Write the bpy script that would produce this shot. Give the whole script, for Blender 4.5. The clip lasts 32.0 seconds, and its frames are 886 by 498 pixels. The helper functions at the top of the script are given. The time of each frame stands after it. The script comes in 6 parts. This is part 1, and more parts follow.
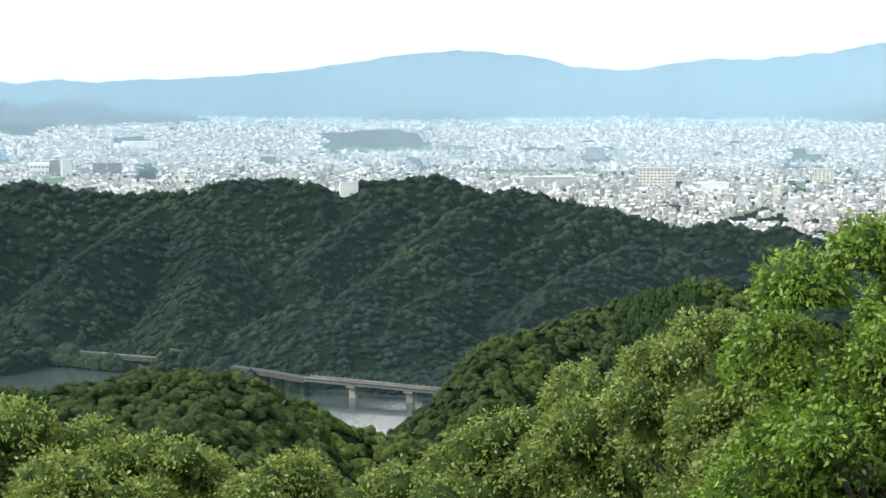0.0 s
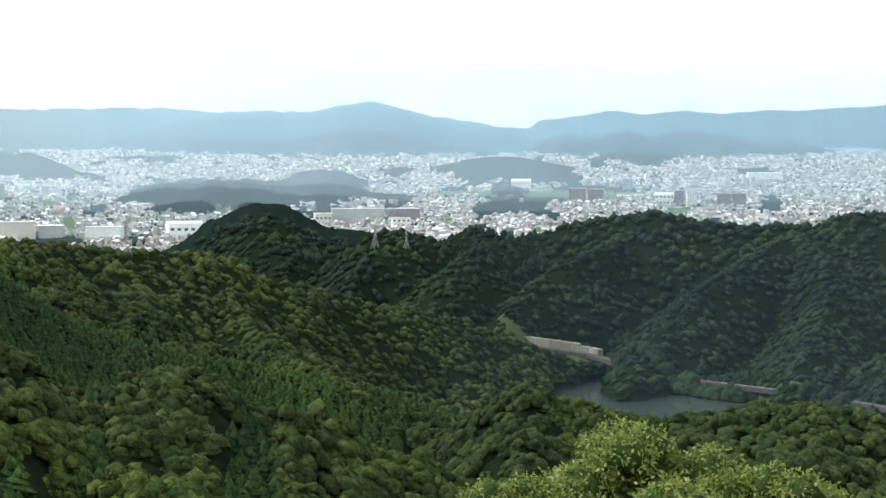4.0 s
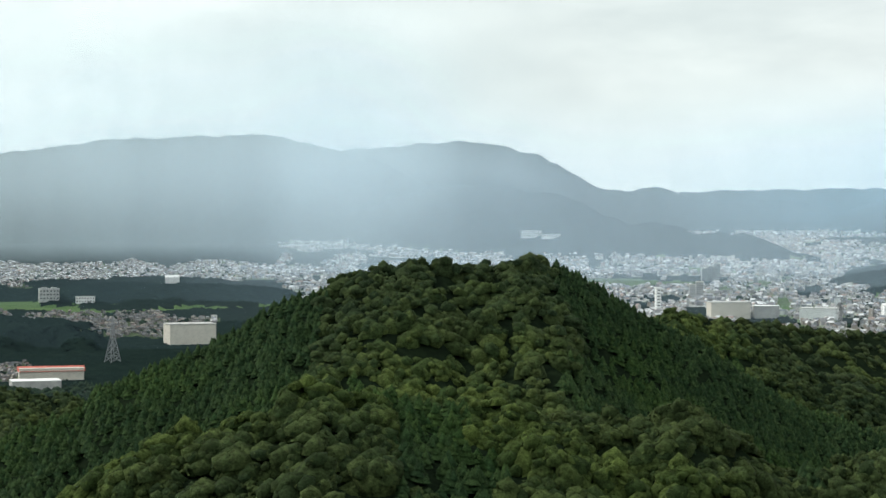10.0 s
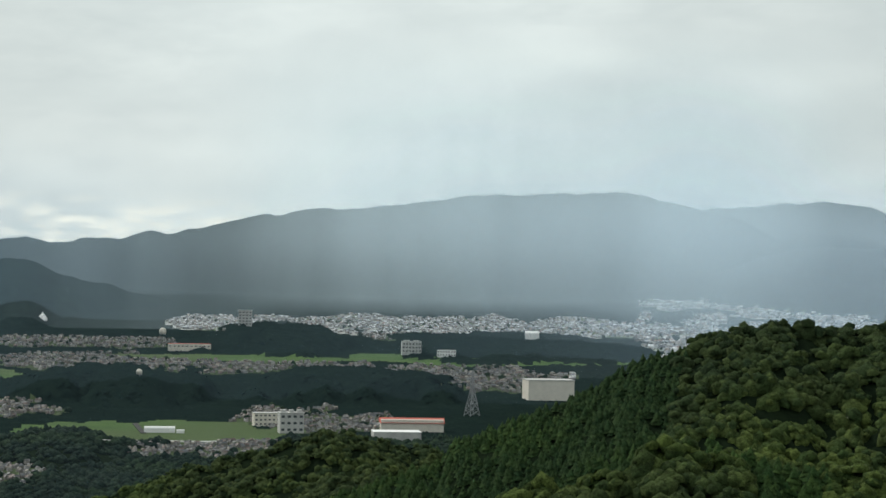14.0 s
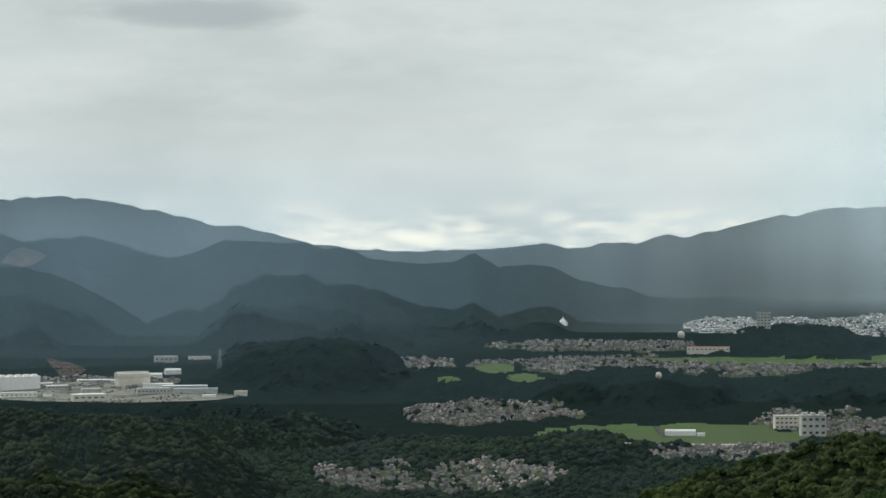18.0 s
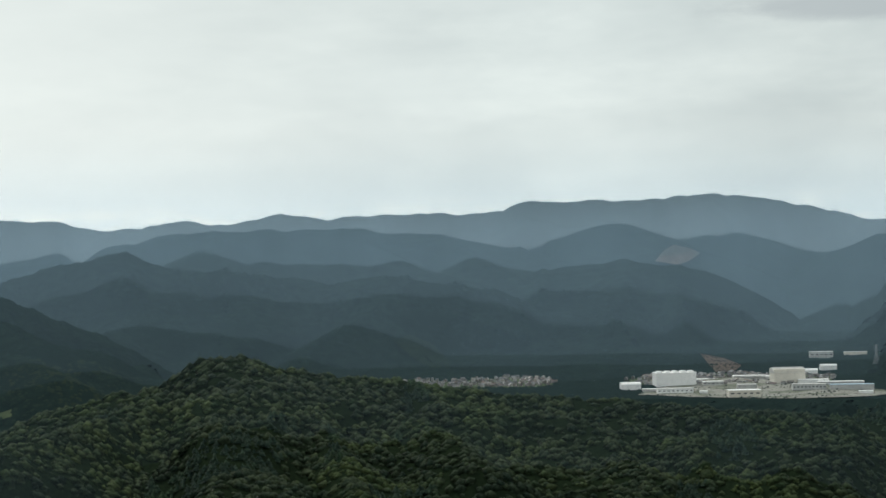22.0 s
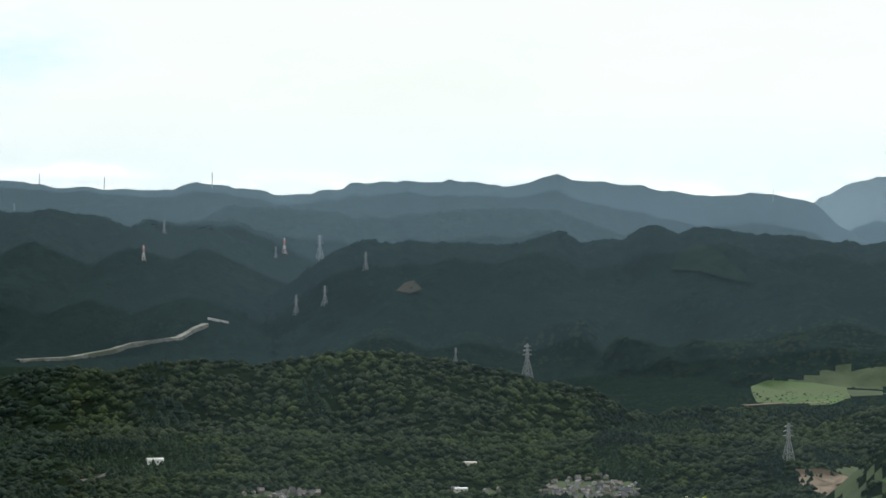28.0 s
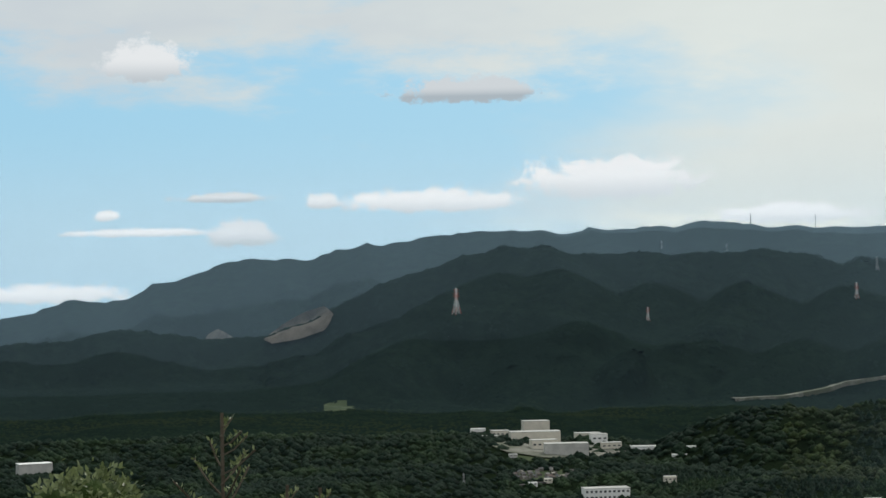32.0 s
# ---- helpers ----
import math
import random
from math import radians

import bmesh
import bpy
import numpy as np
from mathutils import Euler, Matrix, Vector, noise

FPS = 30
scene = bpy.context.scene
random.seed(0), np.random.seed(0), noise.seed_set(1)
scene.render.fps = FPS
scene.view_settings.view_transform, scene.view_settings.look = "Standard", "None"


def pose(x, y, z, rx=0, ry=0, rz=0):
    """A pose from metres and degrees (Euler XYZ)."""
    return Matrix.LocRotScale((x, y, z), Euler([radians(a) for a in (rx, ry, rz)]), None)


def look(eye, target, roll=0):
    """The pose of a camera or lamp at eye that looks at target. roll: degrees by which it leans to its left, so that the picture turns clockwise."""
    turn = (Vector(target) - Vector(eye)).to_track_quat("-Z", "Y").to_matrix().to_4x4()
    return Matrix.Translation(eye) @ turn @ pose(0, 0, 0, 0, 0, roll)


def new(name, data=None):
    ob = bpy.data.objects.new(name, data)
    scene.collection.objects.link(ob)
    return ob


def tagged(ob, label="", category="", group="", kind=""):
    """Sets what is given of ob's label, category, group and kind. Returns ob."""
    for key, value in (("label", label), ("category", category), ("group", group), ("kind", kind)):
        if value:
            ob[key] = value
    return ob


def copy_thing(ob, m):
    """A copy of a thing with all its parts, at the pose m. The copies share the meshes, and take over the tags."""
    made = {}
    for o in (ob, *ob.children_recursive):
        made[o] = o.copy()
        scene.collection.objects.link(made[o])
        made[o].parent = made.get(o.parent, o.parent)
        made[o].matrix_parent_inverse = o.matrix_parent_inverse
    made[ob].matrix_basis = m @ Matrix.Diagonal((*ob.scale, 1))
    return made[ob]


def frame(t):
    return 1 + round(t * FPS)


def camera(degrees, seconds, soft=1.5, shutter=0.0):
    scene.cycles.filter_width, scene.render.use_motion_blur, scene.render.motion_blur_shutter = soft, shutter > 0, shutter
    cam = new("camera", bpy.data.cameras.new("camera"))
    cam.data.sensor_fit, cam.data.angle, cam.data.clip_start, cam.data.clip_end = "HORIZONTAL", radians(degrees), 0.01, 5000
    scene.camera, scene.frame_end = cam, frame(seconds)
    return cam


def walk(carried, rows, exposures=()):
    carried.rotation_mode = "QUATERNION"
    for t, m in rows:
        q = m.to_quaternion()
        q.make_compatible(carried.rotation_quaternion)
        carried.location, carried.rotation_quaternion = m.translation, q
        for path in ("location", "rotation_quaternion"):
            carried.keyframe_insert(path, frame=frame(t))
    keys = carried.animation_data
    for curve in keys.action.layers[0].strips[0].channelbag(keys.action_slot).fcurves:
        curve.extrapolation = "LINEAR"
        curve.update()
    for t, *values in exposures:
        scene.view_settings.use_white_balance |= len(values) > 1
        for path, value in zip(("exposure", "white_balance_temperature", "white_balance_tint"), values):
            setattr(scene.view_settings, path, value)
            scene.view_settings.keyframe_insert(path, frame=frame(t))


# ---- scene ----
cam = camera(23.99, 32.0)
EYE = 300.0


def aim(yaw, pitch, lean):
    """The camera on its tripod head: yaw to the left, pitch up, lean, in degrees."""
    return pose(0, 0, EYE, 90 + pitch, 0, yaw) @ pose(0, 0, 0, 0, 0, -lean)


TURNS = [
    (0, 0.00, -4.11, 0.02), (0.5, 1.50, -4.14, -0.01), (1, 4.02, -3.90, 0.13), (1.5, 6.56, -3.65, 0.48),
    (2, 9.50, -3.83, 0.83), (2.5, 11.60, -3.97, 0.33), (3, 14.09, -3.71, 0.27), (3.5, 15.61, -3.48, 0.10),
    (5.5, 22.38, -2.48, -0.43), (6, 24.44, -2.33, -0.24), (6.5, 26.57, -2.19, -0.33), (7, 28.43, -1.92, -0.16),
    (7.5, 29.94, -1.73, -0.24), (8, 31.41, -1.64, -0.20), (8.5, 32.66, -1.54, 0.02), (9, 33.89, -1.39, 0.18),
    (9.5, 35.22, -1.25, 0.17), (10, 36.49, -1.09, -0.04), (10.5, 37.72, -0.88, -0.22), (11, 38.87, -0.76, -0.15),
    (11.5, 39.91, -0.91, -0.16), (12, 41.22, -0.95, -0.57), (12.5, 42.48, -0.19, -1.10), (13, 44.06, 0.20, -1.27),
    (13.5, 45.42, 0.73, -2.34), (14, 46.38, 0.41, -1.10), (14.5, 47.67, 0.12, -0.57), (15, 50.00, 0.09, -0.20),
    (15.5, 52.53, -0.08, 0.17), (17.5, 58.73, 0.37, 0.01), (18, 60.50, 0.37, 0.09), (18.5, 62.62, 0.27, 0.05),
    (19, 65.09, 0.24, 0.33), (19.5, 67.29, 0.48, 0.69), (20, 69.99, 0.76, 0.84), (20.5, 72.09, 0.75, 1.30),
    (21, 74.33, 0.62, 1.70), (21.5, 76.40, 0.46, 1.02), (22, 78.28, 0.46, 1.23), (22.5, 80.37, 0.41, 1.07),
    (23, 82.51, 0.45, 1.09), (23.5, 84.84, 0.54, 1.25), (24, 87.60, 0.60, 1.31), (24.5, 90.00, 0.65, 1.53),
    (26.5, 97.85, 0.01, 0.44), (27, 99.99, -0.90, 0.28), (27.5, 102.25, -0.99, -0.09), (28, 104.30, -0.55, -0.26),
    (28.5, 106.68, -0.12, -0.25), (29, 109.37, 0.15, -0.28), (29.5, 111.98, 0.24, -0.27), (30, 114.38, 0.20, -0.36),
    (30.5, 116.53, 0.22, 0.19), (31, 118.71, 0.41, 0.69), (31.5, 121.19, 0.54, 1.04), (32, 123.67, 0.63, 1.00),
]
walk(cam, [(t, aim(a, b, c)) for t, a, b, c in TURNS],
     exposures=[(0, 0.92), (2, 0.76), (3, 0.78), (6, 0.36), (8, 0.3), (11, 0.05), (13, -0.04), (14, -0.24), (15, -0.26), (18, -0.3), (21, -0.14), (23, -0.16), (24, -0.10), (26, -0.12), (27, -0.13), (28, 0.06), (29, -0.10), (30, -0.14), (32, -0.35)])

scene.cycles.transparent_max_bounces = 24

# ---- world and sun ----
SUN_AZ, SUN_EL = 100.0, 38.0


def heading(az, el=0.0):
    a, e = radians(az), radians(el)
    return Vector((-math.sin(a) * math.cos(e), math.cos(a) * math.cos(e), math.sin(e)))


class Tree:
    """Short hand for node trees."""

    def __init__(self, tree):
        self.tree, self.nodes, self.links = tree, tree.nodes, tree.links

    def add(self, kind, values=(), **settings):
        n = self.nodes.new(kind)
        for k, v in settings.items():
            setattr(n, k, v)
        for k, v in dict(values).items():
            if isinstance(v, bpy.types.NodeSocket):
                self.links.new(v, n.inputs[k])
            else:
                n.inputs[k].default_value = v
        return n

    def math(self, op, a, b=0.0, c=0.0, clamp=False):
        return self.add("ShaderNodeMath", {0: a, 1: b, 2: c}, operation=op, use_clamp=clamp).outputs[0]

    def span(self, v, a, b, lo=0.0, hi=1.0, smooth=True):
        return self.add("ShaderNodeMapRange", {0: v, 1: a, 2: b, 3: lo, 4: hi},
                        interpolation_type="SMOOTHSTEP" if smooth else "LINEAR").outputs[0]

    def mix(self, f, a, b, blend="MIX"):
        n = self.add("ShaderNodeMix", {0: f}, data_type="RGBA", blend_type=blend)
        for i, v in ((6, a), (7, b)):
            if isinstance(v, bpy.types.NodeSocket):
                self.links.new(v, n.inputs[i])
            else:
                n.inputs[i].default_value = (*v, 1) if len(v) == 3 else v
        return n.outputs[2]

    def noise(self, vec, scale, detail=4.0, rough=0.55, out=0):
        return self.add("ShaderNodeTexNoise", {"Vector": vec, "Scale": scale, "Detail": detail, "Roughness": rough}).outputs[out]


def build_world():
    w = bpy.data.worlds.new("overcast_sky")
    scene.world = w
    w.use_nodes = True
    w.node_tree.nodes.clear()
    n = Tree(w.node_tree)
    d = n.add("ShaderNodeTexCoord").outputs["Generated"]
    sep = n.add("ShaderNodeSeparateXYZ", {0: d}).outputs
    x, y, z = sep[0], sep[1], sep[2]
    sky = n.add("ShaderNodeTexSky", sky_type="NISHITA", sun_disc=False, sun_elevation=radians(SUN_EL), sun_rotation=radians(-SUN_AZ))
    blue = n.mix(0.85, n.mix(1.0, sky.outputs[0], (0.13, 0.13, 0.13), "MULTIPLY"), (0.36, 0.76, 1.05))
    # azimuth to the left of +y, and height, in degrees
    az = n.math("MULTIPLY", n.math("ARCTAN2", n.math("MULTIPLY", x, -1.0), y), 57.2958)
    el = n.math("MULTIPLY", n.math("ARCSINE", z), 57.2958)
    flat = n.add("ShaderNodeCombineXYZ", {0: n.math("MULTIPLY", az, 0.35), 1: n.math("MULTIPLY", el, 1.0), 2: 0.0}).outputs[0]
    big = n.noise(flat, 0.16, 5.0, 0.6)
    fine = n.noise(flat, 0.55, 6.0, 0.6)
    low = n.noise(n.add("ShaderNodeCombineXYZ", {0: n.math("MULTIPLY", az, 0.6), 1: n.math("MULTIPLY", el, 2.2), 2: 3.0}).outputs[0], 0.8, 6.0, 0.62)
    # cloud deck: brighter over the sun's side, greyer to the north
    grey = n.mix(n.span(big, 0.3, 0.7), (0.71, 0.795, 0.785), (0.915, 1.0, 0.97))
    deck = n.mix(n.span(fine, 0.35, 0.75), n.mix(1.0, grey, (0.9, 0.91, 0.92), "MULTIPLY"), grey)
    west = n.math("MULTIPLY", n.span(az, 50.0, 62.0), n.span(az, 76.0, 68.0))
    north = n.math("MULTIPLY", n.span(az, 36.0, 46.0), n.span(az, 62.0, 50.0))
    tone = n.math("ADD", n.math("SUBTRACT", 1.0, n.math("MULTIPLY", west, 0.07)), n.math("MULTIPLY", north, 0.10))
    deck = n.mix(1.0, deck, n.add("ShaderNodeCombineXYZ", {0: tone, 1: tone, 2: tone}).outputs[0], "MULTIPLY")
    da, de = n.math("DIVIDE", n.math("SUBTRACT", az, 67.5), 3.6), n.math("DIVIDE", n.math("SUBTRACT", el, 6.8), 0.5)
    smear = n.math("ADD", n.math("SQRT", n.math("ADD", n.math("MULTIPLY", da, da), n.math("MULTIPLY", de, de))), n.math("MULTIPLY", n.math("SUBTRACT", fine, 0.5), 1.6))
    deck = n.mix(n.span(smear, 1.1, 0.4, 0.0, 0.8), deck, (0.50, 0.56, 0.58))
    east = n.math("MULTIPLY", n.span(az, 30.0, 2.0), n.span(az, -120.0, -30.0))
    south = n.span(az, 70.0, 98.0)
    lit = n.math("MAXIMUM", east, n.math("MULTIPLY", south, 0.7))
    deck = n.mix(lit, deck, n.mix(n.span(az, 30.0, 60.0), (1.02, 1.03, 1.02), (0.97, 1.03, 0.99)))
    deck = n.mix(n.math("MULTIPLY", n.span(az, 116.0, 126.0), n.span(big, 0.30, 0.62, 0.95, 0.35)), deck, (0.72, 0.80, 0.86))
    glow = n.math("MULTIPLY", n.span(low, 0.40, 0.66), n.math("MULTIPLY", n.span(el, 2.0, 0.7), n.span(az, 44.0, 58.0)))
    deck = n.mix(n.math("MULTIPLY", glow, 0.95), deck, (1.30, 1.27, 1.08))
    # the deck breaks up towards the south-west, with small cumulus in the gap
    edge = n.math("ADD", n.math("MULTIPLY", n.math("SUBTRACT", big, 0.5), 26.0), az)
    gap = n.math("MULTIPLY", n.span(edge, 114.0, 124.0), n.span(n.math("ADD", el, n.math("MULTIPLY", n.math("SUBTRACT", fine, 0.5), 9.0)), 7.0, 4.4))
    gap = n.math("MULTIPLY", gap, n.span(az, 176.0, 160.0))
    veil = n.mix(n.span(el, 0.0, 4.5), n.mix(0.4, blue, (0.72, 0.90, 1.0)), blue)
    heap = n.noise(n.add("ShaderNodeCombineXYZ", {0: az, 1: n.math("MULTIPLY", el, 1.3), 2: 7.0}).outputs[0], 2.1, 9.0, 0.62)
    puffs, shade = None, None
    for a, e, wa, we, dark in ((131.7, 5.69, 1.40, 0.78, 0.35), (122.9, 4.89, 2.14, 0.54, 1.00), (123.9, 1.89, 2.79, 0.47, 0.05), (119.1, 2.34, 2.79, 0.85, 0.10), (129.2, 1.02, 1.08, 0.54, 0.50), (129.6, 2.10, 1.49, 0.21, 0.60), (126.9, 1.94, 0.63, 0.31, 0.20), (132.8, 1.64, 0.39, 0.23, 0.00), (134.6, -0.49, 2.60, 0.39, 0.00), (114.2, 1.36, 2.42, 0.39, 0.00), (132.0, 1.18, 2.23, 0.17, 0.00)):
        da = n.math("DIVIDE", n.math("SUBTRACT", az, a), wa)
        de = n.math("DIVIDE", n.math("SUBTRACT", el, e), we)
        low_side = n.math("MULTIPLY", n.math("MINIMUM", de, 0.0), 0.8)
        dd = n.math("ADD", de, low_side)
        r = n.math("SQRT", n.math("ADD", n.math("MULTIPLY", da, da), n.math("MULTIPLY", dd, dd)))
        p = n.span(n.math("ADD", r, n.math("MULTIPLY", n.math("SUBTRACT", heap, 0.5), 1.7)), 1.05, 0.62)
        s = n.math("MULTIPLY", n.math("MULTIPLY", p, 5.0, clamp=True), n.math("ADD", n.math("MULTIPLY", n.span(de, 0.35, -0.55), 0.45 + 0.35 * dark), 0.55 * dark), clamp=True)
        puffs = p if puffs is None else n.math("MAXIMUM", puffs, p)
        shade = s if shade is None else n.math("MAXIMUM", shade, s)
    clouds = n.mix(shade, (1.12, 1.14, 1.15), (0.52, 0.60, 0.66))
    final = n.mix(gap, deck, veil)
    final = n.mix(n.math("MULTIPLY", puffs, n.span(az, 108.0, 114.0)), final, clouds)
    under = n.mix(n.span(el, -3.6, -2.4), (0.10, 0.12, 0.11), final)
    bg = n.add("ShaderNodeBackground", {"Color": under, "Strength": 1.0})
    n.links.new(bg.outputs[0], n.add("ShaderNodeOutputWorld").inputs[0])


build_world()
sun = new("sun", bpy.data.lights.new("sun", "SUN"))
sun.data.energy, sun.data.angle, sun.data.color = 2.6, radians(5), (1.0, 0.96, 0.88)
sun.matrix_world = look(heading(SUN_AZ, SUN_EL) * 1000, (0, 0, 0))


# ---- materials ----
def material(name, rough=0.8, metal=0.0, spec=0.3):
    m = bpy.data.materials.new(name)
    m.use_nodes = True
    n = Tree(m.node_tree)
    b = m.node_tree.nodes["Principled BSDF"]
    b.inputs["Roughness"].default_value, b.inputs["Metallic"].default_value = rough, metal
    b.inputs["Specular IOR Level"].default_value = spec
    return m, n, b


def foliage(name, dark, light, size=1.2, leafy=0.0):
    """Leaf canopy: tone by tree, by clump and by leaf spray."""
    m, n, b = material(name, 0.9, 0, 0.035)
    geo = n.add("ShaderNodeNewGeometry")
    pos = geo.outputs["Position"]
    tone = n.mix(geo.outputs["Random Per Island"], dark, light)
    a = n.noise(pos, 0.9 / size, 3.0)
    c = n.noise(pos, 3.2 / size, 3.0, 0.7)
    stand = n.noise(pos, 0.012, 2.0)
    v = n.math("ADD", n.math("MULTIPLY", a, 0.9), n.math("MULTIPLY", c, 0.9))
    f = n.span(v, 0.68, 1.15, 0.4, 1.5, False)
    col = n.mix(1.0, tone, n.add("ShaderNodeCombineXYZ", {0: f, 1: f, 2: f}).outputs[0], "MULTIPLY")
    col = n.mix(n.span(stand, 0.42, 0.66, 0.0, 0.7), col, n.mix(1.0, col, (1.5, 1.5, 0.95), "MULTIPLY"))
    hill = n.noise(pos, 0.0045, 3.0)
    col = n.mix(n.span(hill, 0.4, 0.65, 0.0, 0.7), col, n.mix(1.0, col, (0.6, 0.68, 0.72), "MULTIPLY"))
    n.links.new(col, b.inputs["Base Color"])
    bump = n.add("ShaderNodeBump", {"Strength": 0.9, "Distance": 0.5 * size, "Height": v})
    n.links.new(bump.outputs[0], b.inputs["Normal"])
    if leafy:
        b.inputs["Transmission Weight"].default_value = 0.0
    return m


def mottled(name, a, b_col, scale, rough=0.85, bump=0.0, third=None):
    m, n, b = material(name, rough, 0, 0.0 if rough > 0.92 else 0.08 if rough > 0.88 else 0.3)
    pos = n.add("ShaderNodeNewGeometry").outputs["Position"]
    col = n.mix(n.span(n.noise(pos, scale, 6.0, 0.65), 0.3, 0.7), a, b_col)
    if third:
        col = n.mix(n.span(n.noise(pos, scale * 0.17, 3.0), 0.45, 0.62), col, third)
    n.links.new(col, b.inputs["Base Color"])
    if bump:
        n.links.new(n.add("ShaderNodeBump", {"Strength": 0.7, "Distance": bump, "Height": n.noise(pos, scale * 2, 5.0, 0.7)}).outputs[0], b.inputs["Normal"])
    return m


def leaf_material(name, dark, light):
    """Thin leaves: part of the light passes through them."""
    m, n, b = material(name, 0.5, 0, 0.4)
    geo = n.add("ShaderNodeNewGeometry")
    col = n.mix(geo.outputs["Random Per Island"], dark, light)
    spray = n.noise(geo.outputs["Position"], 1.3, 3.0)
    col = n.mix(n.span(spray, 0.35, 0.65, 0.0, 0.6), col, n.mix(1.0, col, (0.55, 0.62, 0.5), "MULTIPLY"))
    n.links.new(col, b.inputs["Base Color"])
    t = n.add("ShaderNodeBsdfTranslucent", {"Color": col})
    mixed = n.add("ShaderNodeMixShader", {0: 0.35, 1: b.outputs[0], 2: t.outputs[0]})
    n.links.new(mixed.outputs[0], n.nodes["Material Output"].inputs[0])
    return m


def by_island(name, colours, rough=0.7):
    """A set of paints and claddings, one to each piece."""
    m, n, b = material(name, rough)
    geo = n.add("ShaderNodeNewGeometry")
    ramp = n.add("ShaderNodeValToRGB", {0: geo.outputs["Random Per Island"]})
    ramp.color_ramp.interpolation = "CONSTANT"
    e = ramp.color_ramp.elements
    e[0].color = (*colours[0], 1)
    e[1].position, e[1].color = 1 / len(colours), (*colours[1], 1)
    for i, c in enumerate(colours[2:], 2):
        e.new(i / len(colours)).color = (*c, 1)
    dirt = n.noise(geo.outputs["Position"], 0.5, 4.0)
    n.links.new(n.mix(n.span(dirt, 0.35, 0.75, 0.0, 0.3), ramp.outputs[0], (0.22, 0.22, 0.21)), b.inputs["Base Color"])
    return m


# Wooded ground, with the trees' shade worked into these two dark colours.
M_FOREST = mottled("shade_dark_forest", (0.007, 0.014, 0.012), (0.012, 0.022, 0.017), 0.06, 0.95, 1.2, (0.009, 0.017, 0.0145))
M_UNDER = mottled("shade_dark_undergrowth", (0.007, 0.012, 0.007), (0.012, 0.020, 0.010), 0.3, 0.95, 1.0)
M_STAINED = mottled("stained_concrete", (0.14, 0.14, 0.12), (0.25, 0.25, 0.22), 0.12, 0.9, 0.1, (0.10, 0.11, 0.08))
M_TOWN = mottled("town_ground", (0.24, 0.245, 0.235), (0.42, 0.42, 0.40), 0.05, 0.9, 0, (0.10, 0.14, 0.07))
M_FIELD = mottled("paddy_field", (0.042, 0.085, 0.024), (0.066, 0.115, 0.031), 0.02, 0.9, 0, (0.058, 0.088, 0.032))
M_MEADOW = mottled("grass_slope", (0.028, 0.046, 0.019), (0.048, 0.068, 0.027), 0.03, 0.9)
M_EARTH = mottled("bare_earth", (0.12, 0.09, 0.065), (0.18, 0.14, 0.10), 0.05, 0.9, 0.6)
M_QUARRY = mottled("quarry_face", (0.07, 0.062, 0.053), (0.115, 0.10, 0.085), 0.03, 0.9, 1.0)
M_CLEAR = mottled("reddish_soil", (0.055, 0.044, 0.036), (0.085, 0.066, 0.052), 0.02, 0.95, 0, (0.040, 0.042, 0.034))
M_CLEARCUT = mottled("felled_slope", (0.0095, 0.0180, 0.0130), (0.0150, 0.0245, 0.0160), 0.03, 0.95, 0, (0.0110, 0.0190, 0.0140))
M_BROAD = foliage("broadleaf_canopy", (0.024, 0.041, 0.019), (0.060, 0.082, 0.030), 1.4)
# Broadleaf copy for the spurs; their lit look is put into the colour.
M_SPURLIT = foliage("lit_spur_canopy", (0.024, 0.040, 0.020), (0.058, 0.077, 0.031), 1.6)
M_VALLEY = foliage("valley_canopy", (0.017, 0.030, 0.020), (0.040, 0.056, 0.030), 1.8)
# Paler broadleaf copy for the near crowns, sunlight included in the colour.
M_SUNLIT = foliage("sunlit_broadleaf_canopy", (0.028, 0.045, 0.018), (0.076, 0.100, 0.034), 1.2)
# Far canopies darkened: the shade between crowns is put into the colour.
M_WOODS = foliage("shade_toned_canopy", (0.013, 0.026, 0.0205), (0.028, 0.046, 0.032), 2.2)
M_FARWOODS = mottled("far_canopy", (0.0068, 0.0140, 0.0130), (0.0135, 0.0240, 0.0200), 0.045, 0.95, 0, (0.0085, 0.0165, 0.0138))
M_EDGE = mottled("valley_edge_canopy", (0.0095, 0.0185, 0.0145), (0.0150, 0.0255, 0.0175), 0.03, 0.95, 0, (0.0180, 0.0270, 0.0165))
M_CONIFER = foliage("cedar_canopy", (0.020, 0.042, 0.018), (0.040, 0.068, 0.025), 1.0)
# Yellow-green leaves, brightened in the colour for the sun on these trees.
M_BRIGHT = leaf_material("sunlit_green_leaves", (0.09, 0.17, 0.02), (0.24, 0.36, 0.05))
M_YELLOW = leaf_material("sunlit_yellow_leaves", (0.11, 0.16, 0.03), (0.28, 0.335, 0.08))
M_OLIVE = leaf_material("olive_leaves", (0.12, 0.15, 0.06), (0.28, 0.32, 0.16))
M_INNER = mottled("inner_shade_leaves", (0.020, 0.036, 0.010), (0.045, 0.075, 0.018), 2.5, 0.9, 0.15)
M_BARK = mottled("bark", (0.07, 0.055, 0.04), (0.13, 0.11, 0.085), 6.0, 0.9, 0.02)
M_WALLS = by_island("rendered_walls", [(0.48, 0.48, 0.46), (0.35, 0.34, 0.32), (0.66, 0.67, 0.67), (0.26, 0.24, 0.22), (0.41, 0.42, 0.43), (0.20, 0.19, 0.20), (0.43, 0.38, 0.33), (0.31, 0.33, 0.35)])
